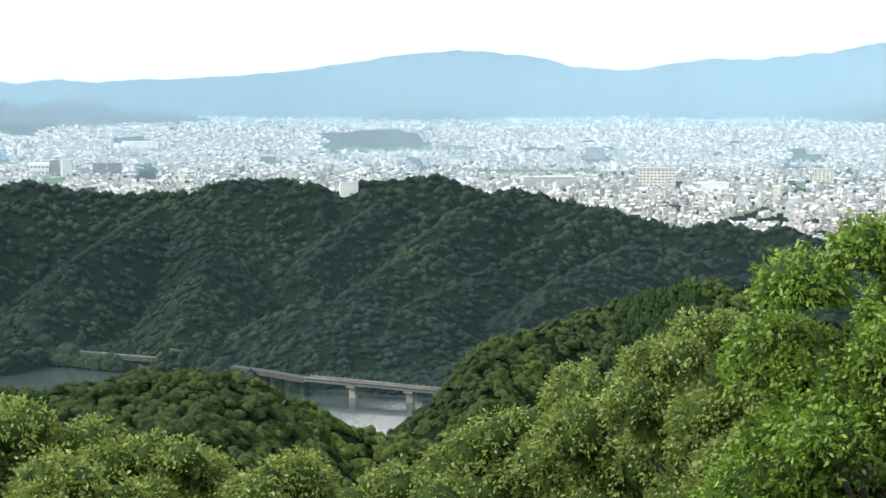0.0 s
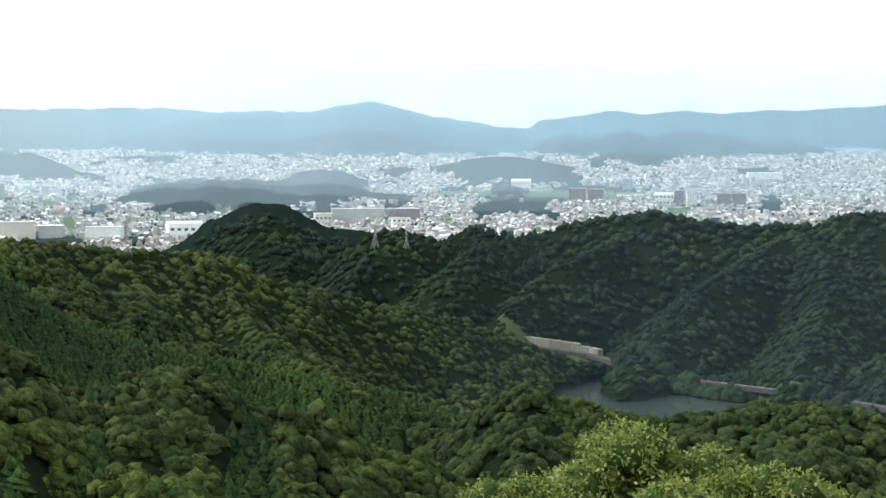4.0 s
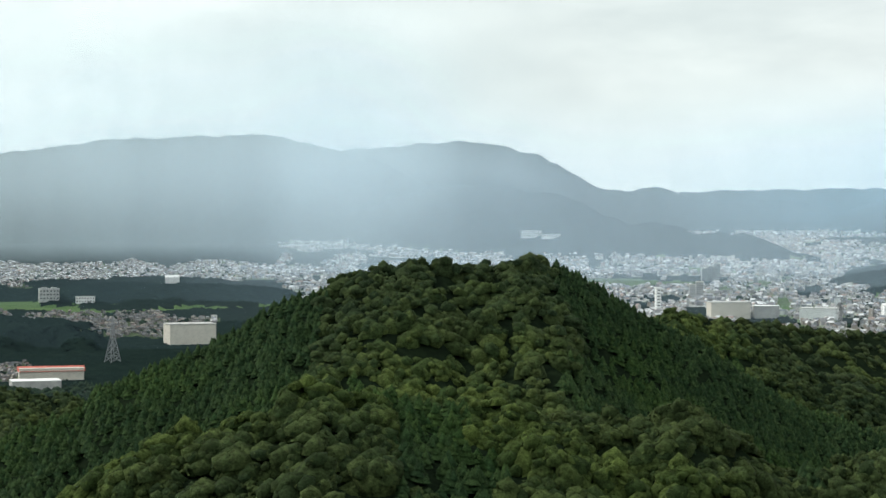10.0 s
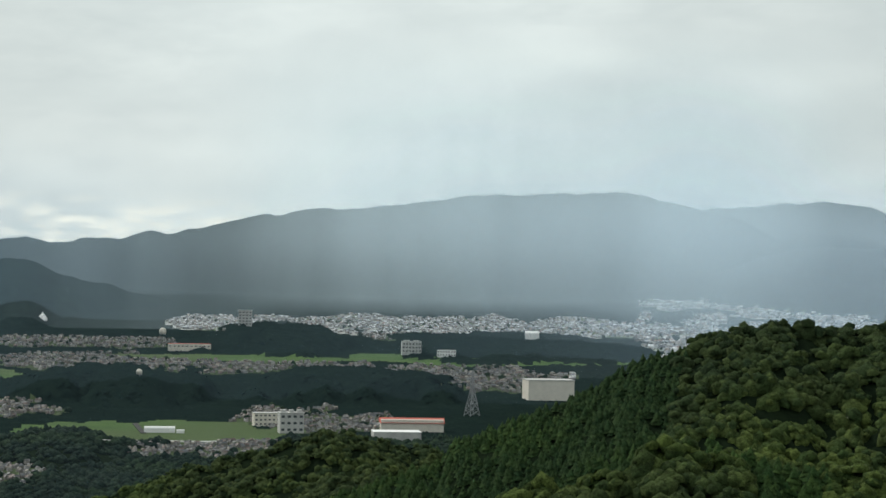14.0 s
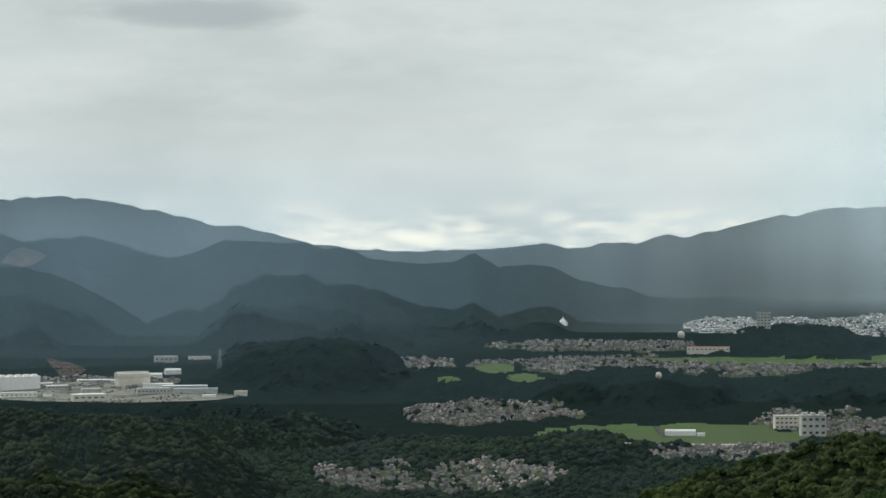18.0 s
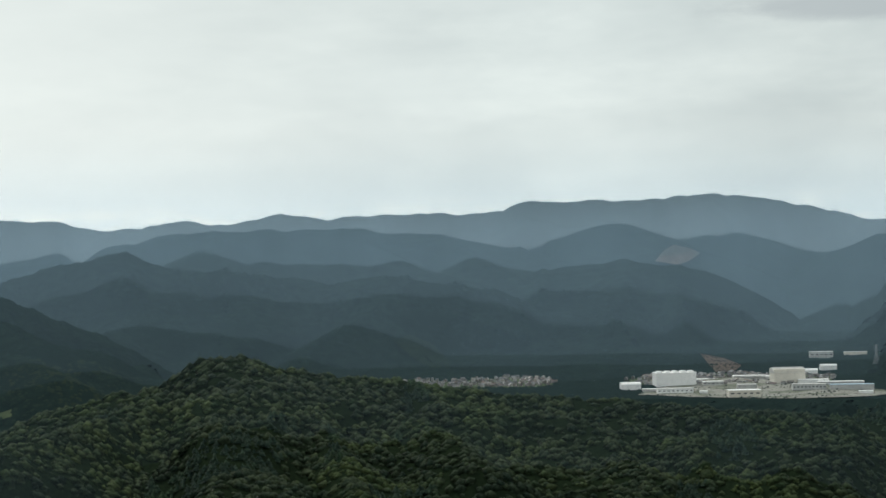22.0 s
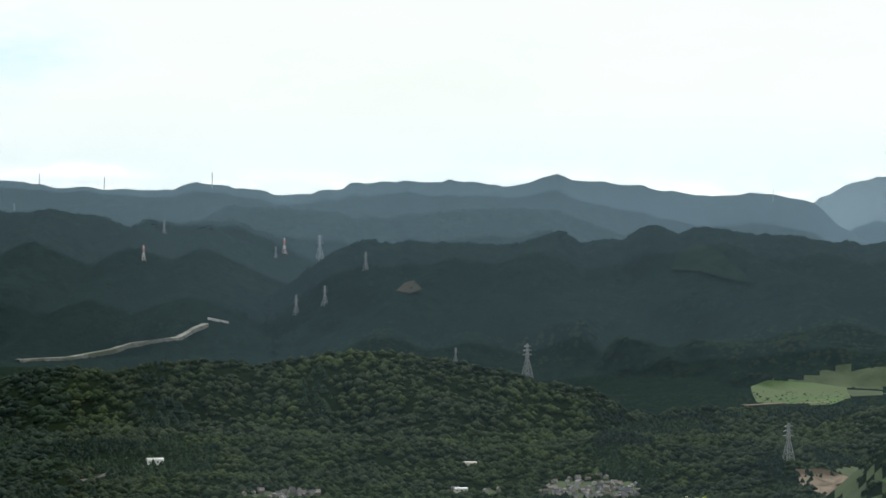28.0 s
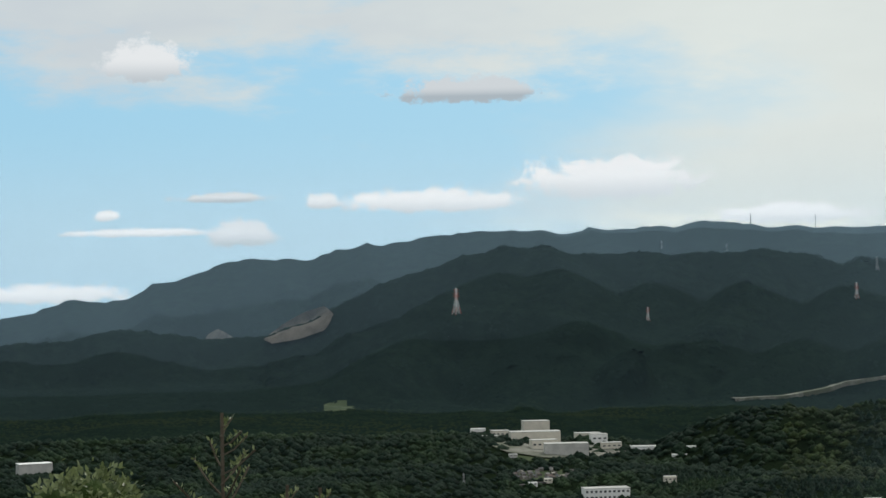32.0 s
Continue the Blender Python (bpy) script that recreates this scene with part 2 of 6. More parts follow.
M_ROOFS = by_island("roof_coverings", [(0.26, 0.26, 0.27), (0.18, 0.18, 0.20), (0.42, 0.42, 0.43), (0.30, 0.22, 0.19), (0.62, 0.63, 0.64), (0.21, 0.23, 0.27), (0.35, 0.34, 0.33), (0.72, 0.73, 0.74)])
M_TILES = by_island("village_roof_tiles", [(0.08, 0.08, 0.08), (0.11, 0.10, 0.10), (0.13, 0.09, 0.08), (0.06, 0.06, 0.07), (0.18, 0.18, 0.18), (0.09, 0.10, 0.11), (0.22, 0.20, 0.17)])
M_PLASTER = by_island("village_walls", [(0.21, 0.20, 0.18), (0.30, 0.29, 0.28), (0.15, 0.14, 0.12), (0.38, 0.37, 0.35), (0.18, 0.17, 0.16), (0.12, 0.11, 0.10)])
M_WHITE = mottled("white_render", (0.72, 0.73, 0.72), (0.82, 0.82, 0.81), 0.2, 0.6)
M_CREAM = mottled("cream_cladding", (0.56, 0.53, 0.46), (0.66, 0.62, 0.54), 0.2, 0.6)
M_GREYB = mottled("grey_concrete", (0.36, 0.36, 0.35), (0.48, 0.48, 0.46), 0.15, 0.85)
M_DARKB = mottled("dark_tiles", (0.20, 0.16, 0.17), (0.28, 0.23, 0.24), 0.2, 0.7)
M_RED = mottled("red_paint", (0.42, 0.09, 0.06), (0.52, 0.13, 0.09), 0.3, 0.6)
M_STEEL = mottled("galvanised_steel", (0.24, 0.25, 0.26), (0.34, 0.35, 0.36), 0.5, 0.5)
M_ASPHALT = mottled("asphalt", (0.045, 0.045, 0.045), (0.075, 0.075, 0.072), 0.4, 0.9)
M_GLASS = mottled("window_glass", (0.05, 0.06, 0.07), (0.08, 0.09, 0.10), 0.3, 0.15)
M_BLUEROOF = mottled("blue_metal_roof", (0.24, 0.36, 0.46), (0.34, 0.46, 0.54), 0.2, 0.5)


def water_material():
    m, n, b = material("lake_water", 0.12, 0, 0.5)
    b.inputs["Base Color"].default_value = (0.035, 0.05, 0.05, 1)
    pos = n.add("ShaderNodeNewGeometry").outputs["Position"]
    n.links.new(n.add("ShaderNodeBump", {"Strength": 0.15, "Distance": 0.3, "Height": n.noise(pos, 0.4, 4.0)}).outputs[0], b.inputs["Normal"])
    return m


M_WATER = water_material()


def mist_material(name, amount, low, high, stretch, a0, a1, fade, colour):
    """Tinted sheet standing in for haze and rain: passes most light, scatters the rest, lit by the whole sky above."""
    m = bpy.data.materials.new(name)
    m.use_nodes = True
    m.node_tree.nodes.clear()
    n = Tree(m.node_tree)
    pos = n.add("ShaderNodeNewGeometry").outputs["Position"]
    x, y, z = n.add("ShaderNodeSeparateXYZ", {0: pos}).outputs
    az = n.math("MULTIPLY", n.math("ARCTAN2", n.math("MULTIPLY", x, -1.0), y), 57.2958)
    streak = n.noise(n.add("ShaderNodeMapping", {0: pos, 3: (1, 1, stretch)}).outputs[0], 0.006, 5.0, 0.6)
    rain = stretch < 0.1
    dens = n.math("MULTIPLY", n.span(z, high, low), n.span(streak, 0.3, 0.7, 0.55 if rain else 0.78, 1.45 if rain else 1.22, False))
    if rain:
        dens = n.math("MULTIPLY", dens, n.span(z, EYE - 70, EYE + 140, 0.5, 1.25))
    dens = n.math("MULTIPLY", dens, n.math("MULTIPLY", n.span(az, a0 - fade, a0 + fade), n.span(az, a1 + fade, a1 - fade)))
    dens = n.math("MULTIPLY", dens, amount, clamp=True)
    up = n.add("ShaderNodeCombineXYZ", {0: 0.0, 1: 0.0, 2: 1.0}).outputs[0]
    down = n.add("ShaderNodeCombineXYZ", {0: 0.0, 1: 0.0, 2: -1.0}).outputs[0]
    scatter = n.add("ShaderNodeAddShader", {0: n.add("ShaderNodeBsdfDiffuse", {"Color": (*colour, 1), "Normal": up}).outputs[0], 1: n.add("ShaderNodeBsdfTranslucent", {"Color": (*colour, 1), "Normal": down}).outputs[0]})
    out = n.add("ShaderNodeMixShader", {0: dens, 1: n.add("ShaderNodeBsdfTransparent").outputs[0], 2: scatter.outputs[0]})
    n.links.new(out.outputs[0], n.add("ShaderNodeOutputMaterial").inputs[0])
    return m


# ---- the lie of the land: crest lines as (azimuth, height in degrees from the lookout), and their distance ----
RIDGES = {
    'far_range': (4850, 4850, [(-11.9, 1.56), (-10.6, 1.29), (-8.7, 1.10), (-6.9, 1.08), (-5.6, 0.82), (-4.0, 0.82), (-2.6, 1.13), (-1.5, 1.29), (-0.2, 1.35), (1.3, 1.20), (2.8, 0.96), (4.4, 0.73), (5.9, 0.62), (7.5, 0.58), (7.7, 0.58), (9.0, 0.50), (9.2, 0.47), (10.5, 0.54), (10.7, 0.51), (11.5, 0.45), (11.9, 0.50), (12.6, 0.56), (13.3, 0.38), (14.3, 0.28), (14.7, 0.02), (23.9, 0.50), (25.2, 0.58), (26.8, 0.55), (28.3, 0.51), (30.0, 0.49)]),
    'veiled_peak': (4550, 4550, [(13.8, -0.30), (14.6, -0.16), (15.0, 0.09), (15.5, 0.07), (16.0, 0.19), (16.7, 0.29), (17.5, 0.39), (18.3, 0.62), (19.1, 0.77), (20.0, 0.65), (20.6, 0.49), (21.7, 0.52), (22.9, 0.48), (24.0, 0.39), (25.2, 0.07), (25.9, -0.09)]),
    'plain_hill': (4455, 4455, [(6.4, -0.53), (7.3, -0.34), (8.3, -0.34), (9.3, -0.06), (10.4, 0.02), (11.3, -0.14), (12.0, 0.05), (12.6, -0.15), (13.2, -0.15), (13.7, -0.09), (14.4, -0.29)]),
    'rain_mountain_back': (4600, 4600, [(25.9, 0.07), (26.8, 0.26), (28.3, 0.25), (29.5, 0.16), (29.7, 0.27), (30.1, 0.51), (30.6, 0.63), (31.5, 0.54), (32.1, 0.54), (32.9, 0.97), (33.7, 1.43), (34.8, 1.74), (36.0, 1.90), (36.8, 1.82), (37.9, 1.74), (39.2, 1.66)]),
    'rain_mountain': (4350, 4350, [(36.1, 0.09), (36.7, 0.53), (37.5, 0.98), (38.4, 1.42), (40.1, 1.78), (41.5, 2.06), (43.9, 1.96), (45.7, 1.89), (47.0, 1.68), (48.5, 1.51), (50.0, 1.45), (50.7, 1.33), (51.4, 1.26), (52.3, 1.03), (53.8, 0.69), (54.8, 0.49), (55.4, 0.57), (56.0, 0.54), (56.9, 0.39), (57.7, 0.53), (58.5, 0.39), (59.4, 0.39), (60.0, 0.02)]),
    'wooded_foothill': (3690, 4260, [(24.0, -1.63), (25.2, -1.43), (26.2, -1.28), (27.1, -1.03), (28.3, -0.68), (29.6, -0.65), (30.0, -0.43), (30.6, -0.38), (31.5, -0.34), (32.4, 0.05), (33.2, 0.35), (34.0, 0.48), (34.8, 0.66), (35.4, 0.63), (35.8, 0.68), (36.6, 0.60), (37.5, 0.40), (38.6, 0.05), (40.0, -0.45), (42.0, -1.1)]),
    'north_gap': (4800, 4800, [(53.8, 0.70), (54.6, 0.72), (55.1, 0.54), (55.7, 0.54), (56.5, 0.38), (57.2, 0.38), (57.7, 0.51), (59.1, 0.35), (60.2, 0.38), (61.0, 0.30), (62.7, 0.35), (63.8, 0.51), (65.0, 0.41)]),
    'main_range': (4400, 4300, [(62.2, 0.10), (62.7, 0.30), (63.9, 0.41), (64.8, 0.72), (66.0, 1.00), (66.8, 0.99), (67.4, 1.21), (68.2, 1.37), (69.3, 1.62), (70.7, 1.80), (71.3, 1.78), (72.9, 1.67), (74.9, 1.67), (76.0, 1.74), (76.6, 1.49), (77.9, 1.38), (78.5, 1.47), (79.6, 1.43), (80.5, 1.42), (81.4, 1.32), (82.7, 1.53), (83.4, 1.39), (84.2, 1.22), (85.3, 1.38), (87.3, 1.13), (88.2, 1.23), (88.7, 1.43), (89.4, 1.38), (90.7, 1.53), (91.3, 1.46), (92.4, 1.50), (93.3, 1.29), (93.8, 0.99), (94.1, 0.89)]),
    'dome_spur': (3900, 3900, [(52.6, -1.47), (54.5, -0.94), (55.4, -0.78), (56.9, -0.39), (57.7, -0.08), (59.0, -0.08), (59.7, 0.27), (60.2, -0.01), (61.6, -0.01), (62.2, 0.10), (63.1, 0.35), (64.7, 0.54), (66.2, 0.61)]),
    'second_range': (3800, 3700, [(66.3, -1.31), (68.8, -0.65), (71.1, -0.45), (72.6, -0.11), (74.2, -0.08), (75.2, 0.10), (76.2, 0.48), (77.2, 0.61), (78.0, 0.81), (79.9, 0.94), (81.1, 1.13), (82.0, 1.05), (84.2, 1.09), (85.7, 1.02), (86.8, 0.81), (87.6, 0.67)]),
    'third_range': (3200, 3300, [(70.4, -2.16), (72.7, -1.73), (74.0, -1.40), (75.6, -1.21), (76.8, -0.64), (78.4, -0.45), (79.3, -0.23), (81.2, -0.36), (83.0, -0.17), (84.5, 0.07), (85.8, 0.09), (85.9, 0.12), (87.0, 0.61), (88.0, 0.38), (88.8, 0.32), (89.8, -0.04), (90.4, -0.26)]),
    'dark_range': (2700, 2700, [(86.0, -2.54), (86.7, -2.14), (87.5, -1.73), (88.9, -1.15), (90.1, -0.58), (91.3, -0.39), (92.3, -0.21), (92.9, -0.30), (94.4, -0.18), (96.0, -0.05), (97.1, 0.17), (97.8, -0.01), (98.4, 0.18), (98.8, 0.08), (99.3, -0.20), (100.5, -0.27), (101.1, 0.00), (101.6, -0.10), (102.2, -0.41), (103.8, -0.32), (106.7, -0.29), (107.2, -0.52)]),
    'west_range': (3700, 3500, [(94.4, 0.82), (95.1, 0.93), (96.0, 1.05), (96.3, 0.91), (97.0, 0.98), (98.4, 1.08), (99.5, 1.28), (100.4, 1.36), (101.2, 1.52), (101.6, 1.45), (102.2, 1.19), (103.5, 1.23), (104.2, 1.38), (105.0, 1.28), (105.8, 1.34), (106.4, 1.24), (107.0, 1.21), (107.1, 1.04), (107.6, 1.12), (108.0, 0.90), (108.8, 0.99), (109.9, 1.14), (111.2, 1.21), (111.6, 1.05), (112.5, 1.08), (113.8, 1.10), (114.7, 1.11), (115.3, 1.21), (117.0, 1.20), (118.3, 1.09), (119.5, 1.17), (120.3, 1.06), (121.9, 1.08), (123.7, 1.04), (125.0, 0.83), (126.4, 0.70), (127.3, 0.36), (128.1, 0.45), (129.5, 0.44), (130.7, -0.08), (131.6, -0.22), (132.2, -0.59), (133.0, -0.65), (133.9, -0.51), (134.7, -0.92), (135.7, -1.05)]),
    'middle_range': (3100, 2900, [(101.4, 0.02), (102.6, -0.24), (103.7, -0.32), (106.6, -0.37), (107.6, -0.68), (110.1, 0.21), (111.3, 0.20), (112.4, 0.30), (112.8, 0.11), (113.3, 0.30), (115.0, 0.47), (117.0, 0.46), (118.8, 0.49), (120.3, 0.51), (121.9, 0.77), (124.0, 0.19), (125.8, -0.40), (127.2, -1.15), (128.6, -1.59), (130.0, -1.71), (132.1, -1.36), (134.2, -1.62), (135.7, -1.74)]),
    'lake_ridge': (1750, 1600, [(-11.0, -4.03), (-10.1, -3.73), (-9.3, -3.43), (-8.6, -3.59), (-7.7, -3.33), (-6.4, -3.53), (-5.2, -3.16), (-4.3, -2.93), (-3.2, -2.78), (-2.6, -2.54), (-1.6, -2.39), (-1.2, -2.62), (-0.9, -2.47), (-0.1, -2.08), (1.3, -2.16), (2.2, -2.26), (2.9, -2.62), (3.5, -2.26), (4.7, -2.18), (5.9, -2.25), (7.0, -2.53), (9.2, -2.53), (10.2, -2.38), (11.2, -2.22), (12.6, -2.38), (13.8, -2.61), (14.4, -2.84), (15.1, -2.92), (15.7, -2.77), (16.3, -2.64), (17.1, -3.03), (17.8, -2.84), (18.8, -2.76), (19.4, -3.14), (20.3, -3.75)]),
    'dome_hill': (1950, 1950, [(18.1, -3.05), (19.0, -2.78), (20.3, -2.61), (21.0, -2.15), (21.5, -1.96), (22.3, -2.00), (23.4, -2.47), (24.3, -3.10), (24.6, -3.26)]),
    'middle_spur': (1400, 1000, [(11.6, -7.37), (12.8, -6.49), (15.4, -5.63), (16.7, -5.11), (19.0, -4.76), (20.6, -4.31), (22.1, -4.02), (22.7, -3.56), (24.0, -3.33), (25.9, -3.26), (27.2, -3.19), (28.3, -3.04), (29.2, -2.96), (30.3, -2.81)]),
    'near_peak': (780, 620, [(15.9, -7.94), (17.4, -7.36), (19.8, -6.78), (22.1, -6.34), (24.9, -5.74), (26.8, -5.12), (28.3, -4.35), (29.4, -3.50), (30.5, -2.96), (31.4, -2.50), (32.4, -1.82), (32.6, -1.69), (33.3, -1.38), (34.4, -1.30), (35.2, -1.37), (36.1, -1.60), (36.4, -1.41), (37.4, -1.39), (38.6, -1.51), (39.8, -2.05), (41.2, -2.50), (42.6, -3.41), (44.4, -4.07), (45.9, -4.72), (46.4, -5.24), (47.6, -5.63), (49.2, -6.25)]),
    'low_hill': (1000, 1000, [(46.4, -5.08), (47.6, -5.01), (48.6, -4.79), (49.4, -4.68), (50.4, -4.94), (52.0, -5.40), (53.9, -5.93), (56.0, -6.68)]),
    'shore_slope': (640, 600, [(0.4, -9.28), (2.1, -9.05), (3.5, -8.42), (5.2, -7.63), (6.8, -7.23), (9.1, -7.41), (10.6, -7.84), (12.1, -7.64), (13.6, -7.30), (15.0, -6.95)]),
    'east_spur': (1100, 850, [(-12.0, -4.47), (-9.5, -4.66), (-8.0, -4.83), (-5.7, -5.08), (-3.4, -5.95), (-0.9, -6.74), (0.1, -8.13)]),
    'shore_knoll': (1300, 1300, [(-0.9, -6.58), (0.5, -5.96), (2.6, -5.57), (4.1, -5.63), (5.5, -6.24), (6.0, -6.54)]),
    'knoll': (430, 380, [(17.4, -9.06), (18.4, -8.75), (19.4, -8.43), (20.4, -7.87), (21.4, -7.59), (22.4, -7.41), (23.4, -6.64), (24.4, -6.52), (25.4, -6.62), (26.4, -6.74), (27.4, -6.69), (28.4, -5.91), (29.4, -5.42), (30.4, -5.49), (31.4, -5.84), (32.4, -5.63), (33.4, -5.27), (34.4, -5.27), (35.4, -5.19), (36.4, -5.07), (37.4, -4.93), (38.4, -4.79), (39.4, -4.78), (40.4, -4.84), (41.4, -5.29), (42.4, -5.69), (43.4, -5.93), (44.4, -6.29), (45.4, -6.68)]),
    'inner_range': (3350, 3350, [(99.1, -0.19), (99.7, 0.08), (100.7, 0.33), (101.4, 0.63), (102.8, 0.60), (104.4, 0.53), (105.9, 0.35), (107.5, 0.47), (109.0, 0.63), (110.3, 0.59), (111.1, 0.18)]),
    'bench': (3480, 3480, [(68.6, -1.64), (69.4, -1.16), (70.6, -0.51), (71.9, -0.09), (73.1, 0.01), (74.3, -0.04), (75.6, -0.16), (76.2, -0.54)]),
    'south_plateau': (1840, 1840, [(100.2, -4.30), (101.4, -4.22), (102.9, -3.81), (104.5, -3.55), (106.0, -3.35), (107.6, -3.42), (109.1, -3.71), (110.7, -3.59), (112.2, -3.72), (113.4, -3.88), (115.0, -3.80), (116.4, -4.10), (117.6, -4.55)]),
    'wood_hill': (1500, 1600, [(67.4, -4.33), (70.4, -4.07), (74.2, -3.71), (76.6, -3.56), (78.3, -3.32), (79.7, -3.09), (81.2, -2.99), (82.8, -2.68), (84.0, -2.34), (85.0, -2.46), (86.0, -3.05), (86.8, -3.30), (87.3, -3.17), (87.7, -3.43), (89.1, -3.70), (90.5, -4.28)]),
}
# front slope, back slope, depth of gullies
SLOPES = {'lake_ridge': (0.6, 0.3, 0.16), 'south_plateau': (0.16, 0.2, 0.08), 'inner_range': (0.28, 0.3, 0.10), 'bench': (0.26, 0.3, 0.08), 'near_peak': (0.26, 0.4, 0.03), 'knoll': (0.20, 0.35, 0.02), 'shore_slope': (0.25, 0.35, 0.03), 'middle_spur': (0.2, 0.3, 0.05),
          'wood_hill': (0.13, 0.2, 0.04), 'dark_range': (0.45, 0.2, 0.08), 'third_range': (0.5, 0.2, 0.10), 'wooded_foothill': (0.6, 0.3, 0.14), 'plain_hill': (0.35, 0.3, 0.02), 'low_hill': (0.25, 0.3, 0.03),
          'veiled_peak': (0.5, 0.3, 0.02), 'rain_mountain': (0.9, 0.3, 0.2), 'rain_mountain_back': (0.6, 0.3, 0.04), 'far_range': (0.4, 0.4, 0.02), 'north_gap': (0.3, 0.3, 0.02), 'middle_range': (0.45, 0.25, 0.10),
          'west_range': (0.24, 0.3, 0.15), 'main_range': (0.26, 0.3, 0.16), 'second_range': (0.4, 0.3, 0.13), 'dome_spur': (0.16, 0.3, 0.04), 'dome_hill': (0.3, 0.35, 0.03), 'east_spur': (0.3, 0.3, 0.05), 'shore_knoll': (0.3, 0.3, 0.05)}
# side spurs that run down from the crests: distance at the head and at the foot, and their line
SPURS = [
    (1640, 1290, [(7.5, -2.61), (8.1, -3.07), (8.8, -3.60), (9.9, -4.21), (10.8, -4.97), (11.4, -5.88), (11.8, -6.48)]),
    (1640, 1270, [(7.5, -2.61), (6.7, -3.46), (6.5, -4.39), (6.9, -5.32), (7.3, -6.39)]),
    (1640, 1500, [(7.3, -2.61), (5.8, -3.31), (4.7, -4.09), (4.2, -5.02)]),
    (1700, 1560, [(4.2, -2.20), (4.1, -3.16), (3.7, -4.25), (3.4, -5.02)]),
    (1690, 1480, [(0.8, -2.11), (1.7, -2.85), (2.7, -3.47), (3.6, -4.25), (3.9, -4.87)]),
    (1690, 1420, [(-1.7, -2.46), (-0.8, -2.85), (-0.3, -3.32), (0.5, -3.78), (0.8, -4.25), (1.7, -4.72), (2.3, -5.18)]),
    (1690, 1370, [(-3.7, -2.87), (-2.9, -3.77), (-2.0, -4.32), (-0.8, -4.87), (0.2, -5.33), (0.6, -5.49)]),
    (1650, 1350, [(-5.9, -3.75), (-4.6, -4.22), (-3.7, -4.69), (-2.9, -5.32), (-2.3, -5.94)]),
    (1650, 1440, [(11.2, -2.23), (12.3, -3.00), (13.5, -3.54), (14.5, -4.16), (15.2, -4.93)]),
    (1600, 1480, [(16.9, -2.90), (17.9, -3.05), (18.8, -3.35), (19.6, -3.96), (19.9, -4.42)]),
    (1600, 1450, [(15.4, -2.83), (16.3, -3.37), (16.8, -3.83), (17.0, -4.45)]),
    (1150, 900, [(24.6, -3.41), (23.4, -4.33), (22.7, -4.95), (22.1, -5.72), (21.3, -6.33), (20.1, -6.47)]),
    (1150, 1000, [(25.9, -3.42), (26.6, -3.88), (27.4, -4.50)]),
    (3230, 2800, [(79.4, -0.27), (80.4, -1.25), (81.5, -1.84), (82.6, -2.59)]),
    (3250, 2950, [(85.0, 0.01), (85.8, -0.67), (86.6, -1.27), (86.9, -1.88)]),
    (3240, 2900, [(83.0, -0.26), (83.8, -1.02), (84.6, -1.78), (85.1, -2.39)]),
    (2680, 2250, [(96.8, 0.10), (96.2, -0.58), (94.8, -1.23), (93.1, -2.35), (92.1, -3.15)]),
    (2680, 2250, [(94.6, -0.15), (93.1, -0.81), (91.7, -1.54), (89.9, -2.12), (88.7, -2.77)]),
    (2680, 2250, [(98.3, 0.08), (97.8, -1.00), (96.6, -1.64), (95.1, -2.45), (94.2, -3.24)]),
    (2680, 2350, [(92.3, -0.21), (91.1, -0.93), (89.7, -1.66), (88.0, -2.32)]),
    (3700, 3400, [(81.2, 1.11), (79.9, 0.44), (79.0, -0.05), (77.8, -0.38)]),
    (3700, 3400, [(84.2, 1.08), (84.9, 0.55), (85.5, 0.18)]),
    (3700, 3400, [(78.1, 0.77), (77.4, 0.22), (76.0, -0.57)]),
    (2680, 2350, [(101.4, -0.10), (102.2, -0.87), (102.9, -1.80), (103.5, -2.73)]),
    (2680, 2350, [(99.3, -0.27), (99.7, -1.35), (99.3, -2.13), (99.1, -3.06)]),
    (2680, 2250, [(97.1, 0.22), (95.9, -0.90), (95.1, -1.52), (93.6, -2.14), (92.0, -3.22)]),
    (2680, 2350, [(103.5, -0.25), (104.4, -1.02), (105.3, -1.78), (105.9, -2.70)]),
    (2950, 2500, [(121.6, 0.85), (122.2, 0.00), (123.4, -0.91), (124.7, -1.82), (125.8, -2.57)]),
    (2950, 2400, [(117.4, 0.53), (118.2, -0.51), (119.1, -1.43), (120.0, -2.35), (121.0, -3.27)]),
    (2950, 2400, [(115.0, 0.50), (115.7, -0.54), (116.5, -1.62), (117.3, -2.69), (118.0, -3.61)]),
    (2950, 2450, [(112.4, 0.32), (113.1, -0.88), (114.0, -1.95), (115.4, -3.02)]),
    (2950, 2600, [(110.8, 0.22), (110.9, -0.90), (111.4, -1.97)]),
    (2950, 2500, [(120.9, 0.89), (120.3, -0.18), (120.7, -1.41), (121.6, -2.64)]),
    (4250, 3700, [(71.0, 1.80), (70.3, 0.88), (69.5, 0.09), (68.8, -0.86), (68.5, -1.49)]),
    (4000, 3400, [(66.4, 0.79), (66.9, 0.03), (67.4, -1.05), (67.9, -1.81)]),
    (4100, 3650, [(73.5, 1.26), (72.5, 0.77), (71.4, 0.28), (70.3, -0.05), (69.4, -0.69), (68.8, -1.17)]),
    (1600, 1200, [(84.3, -2.43), (85.9, -3.30), (87.5, -3.88), (89.0, -4.31), (90.6, -4.73)]),
    (1550, 1150, [(82.8, -2.82), (82.0, -3.83), (81.3, -5.07), (80.7, -6.30)]),
    (1550, 1250, [(81.3, -3.08), (79.9, -3.87), (78.5, -4.49), (77.5, -5.41)]),
]
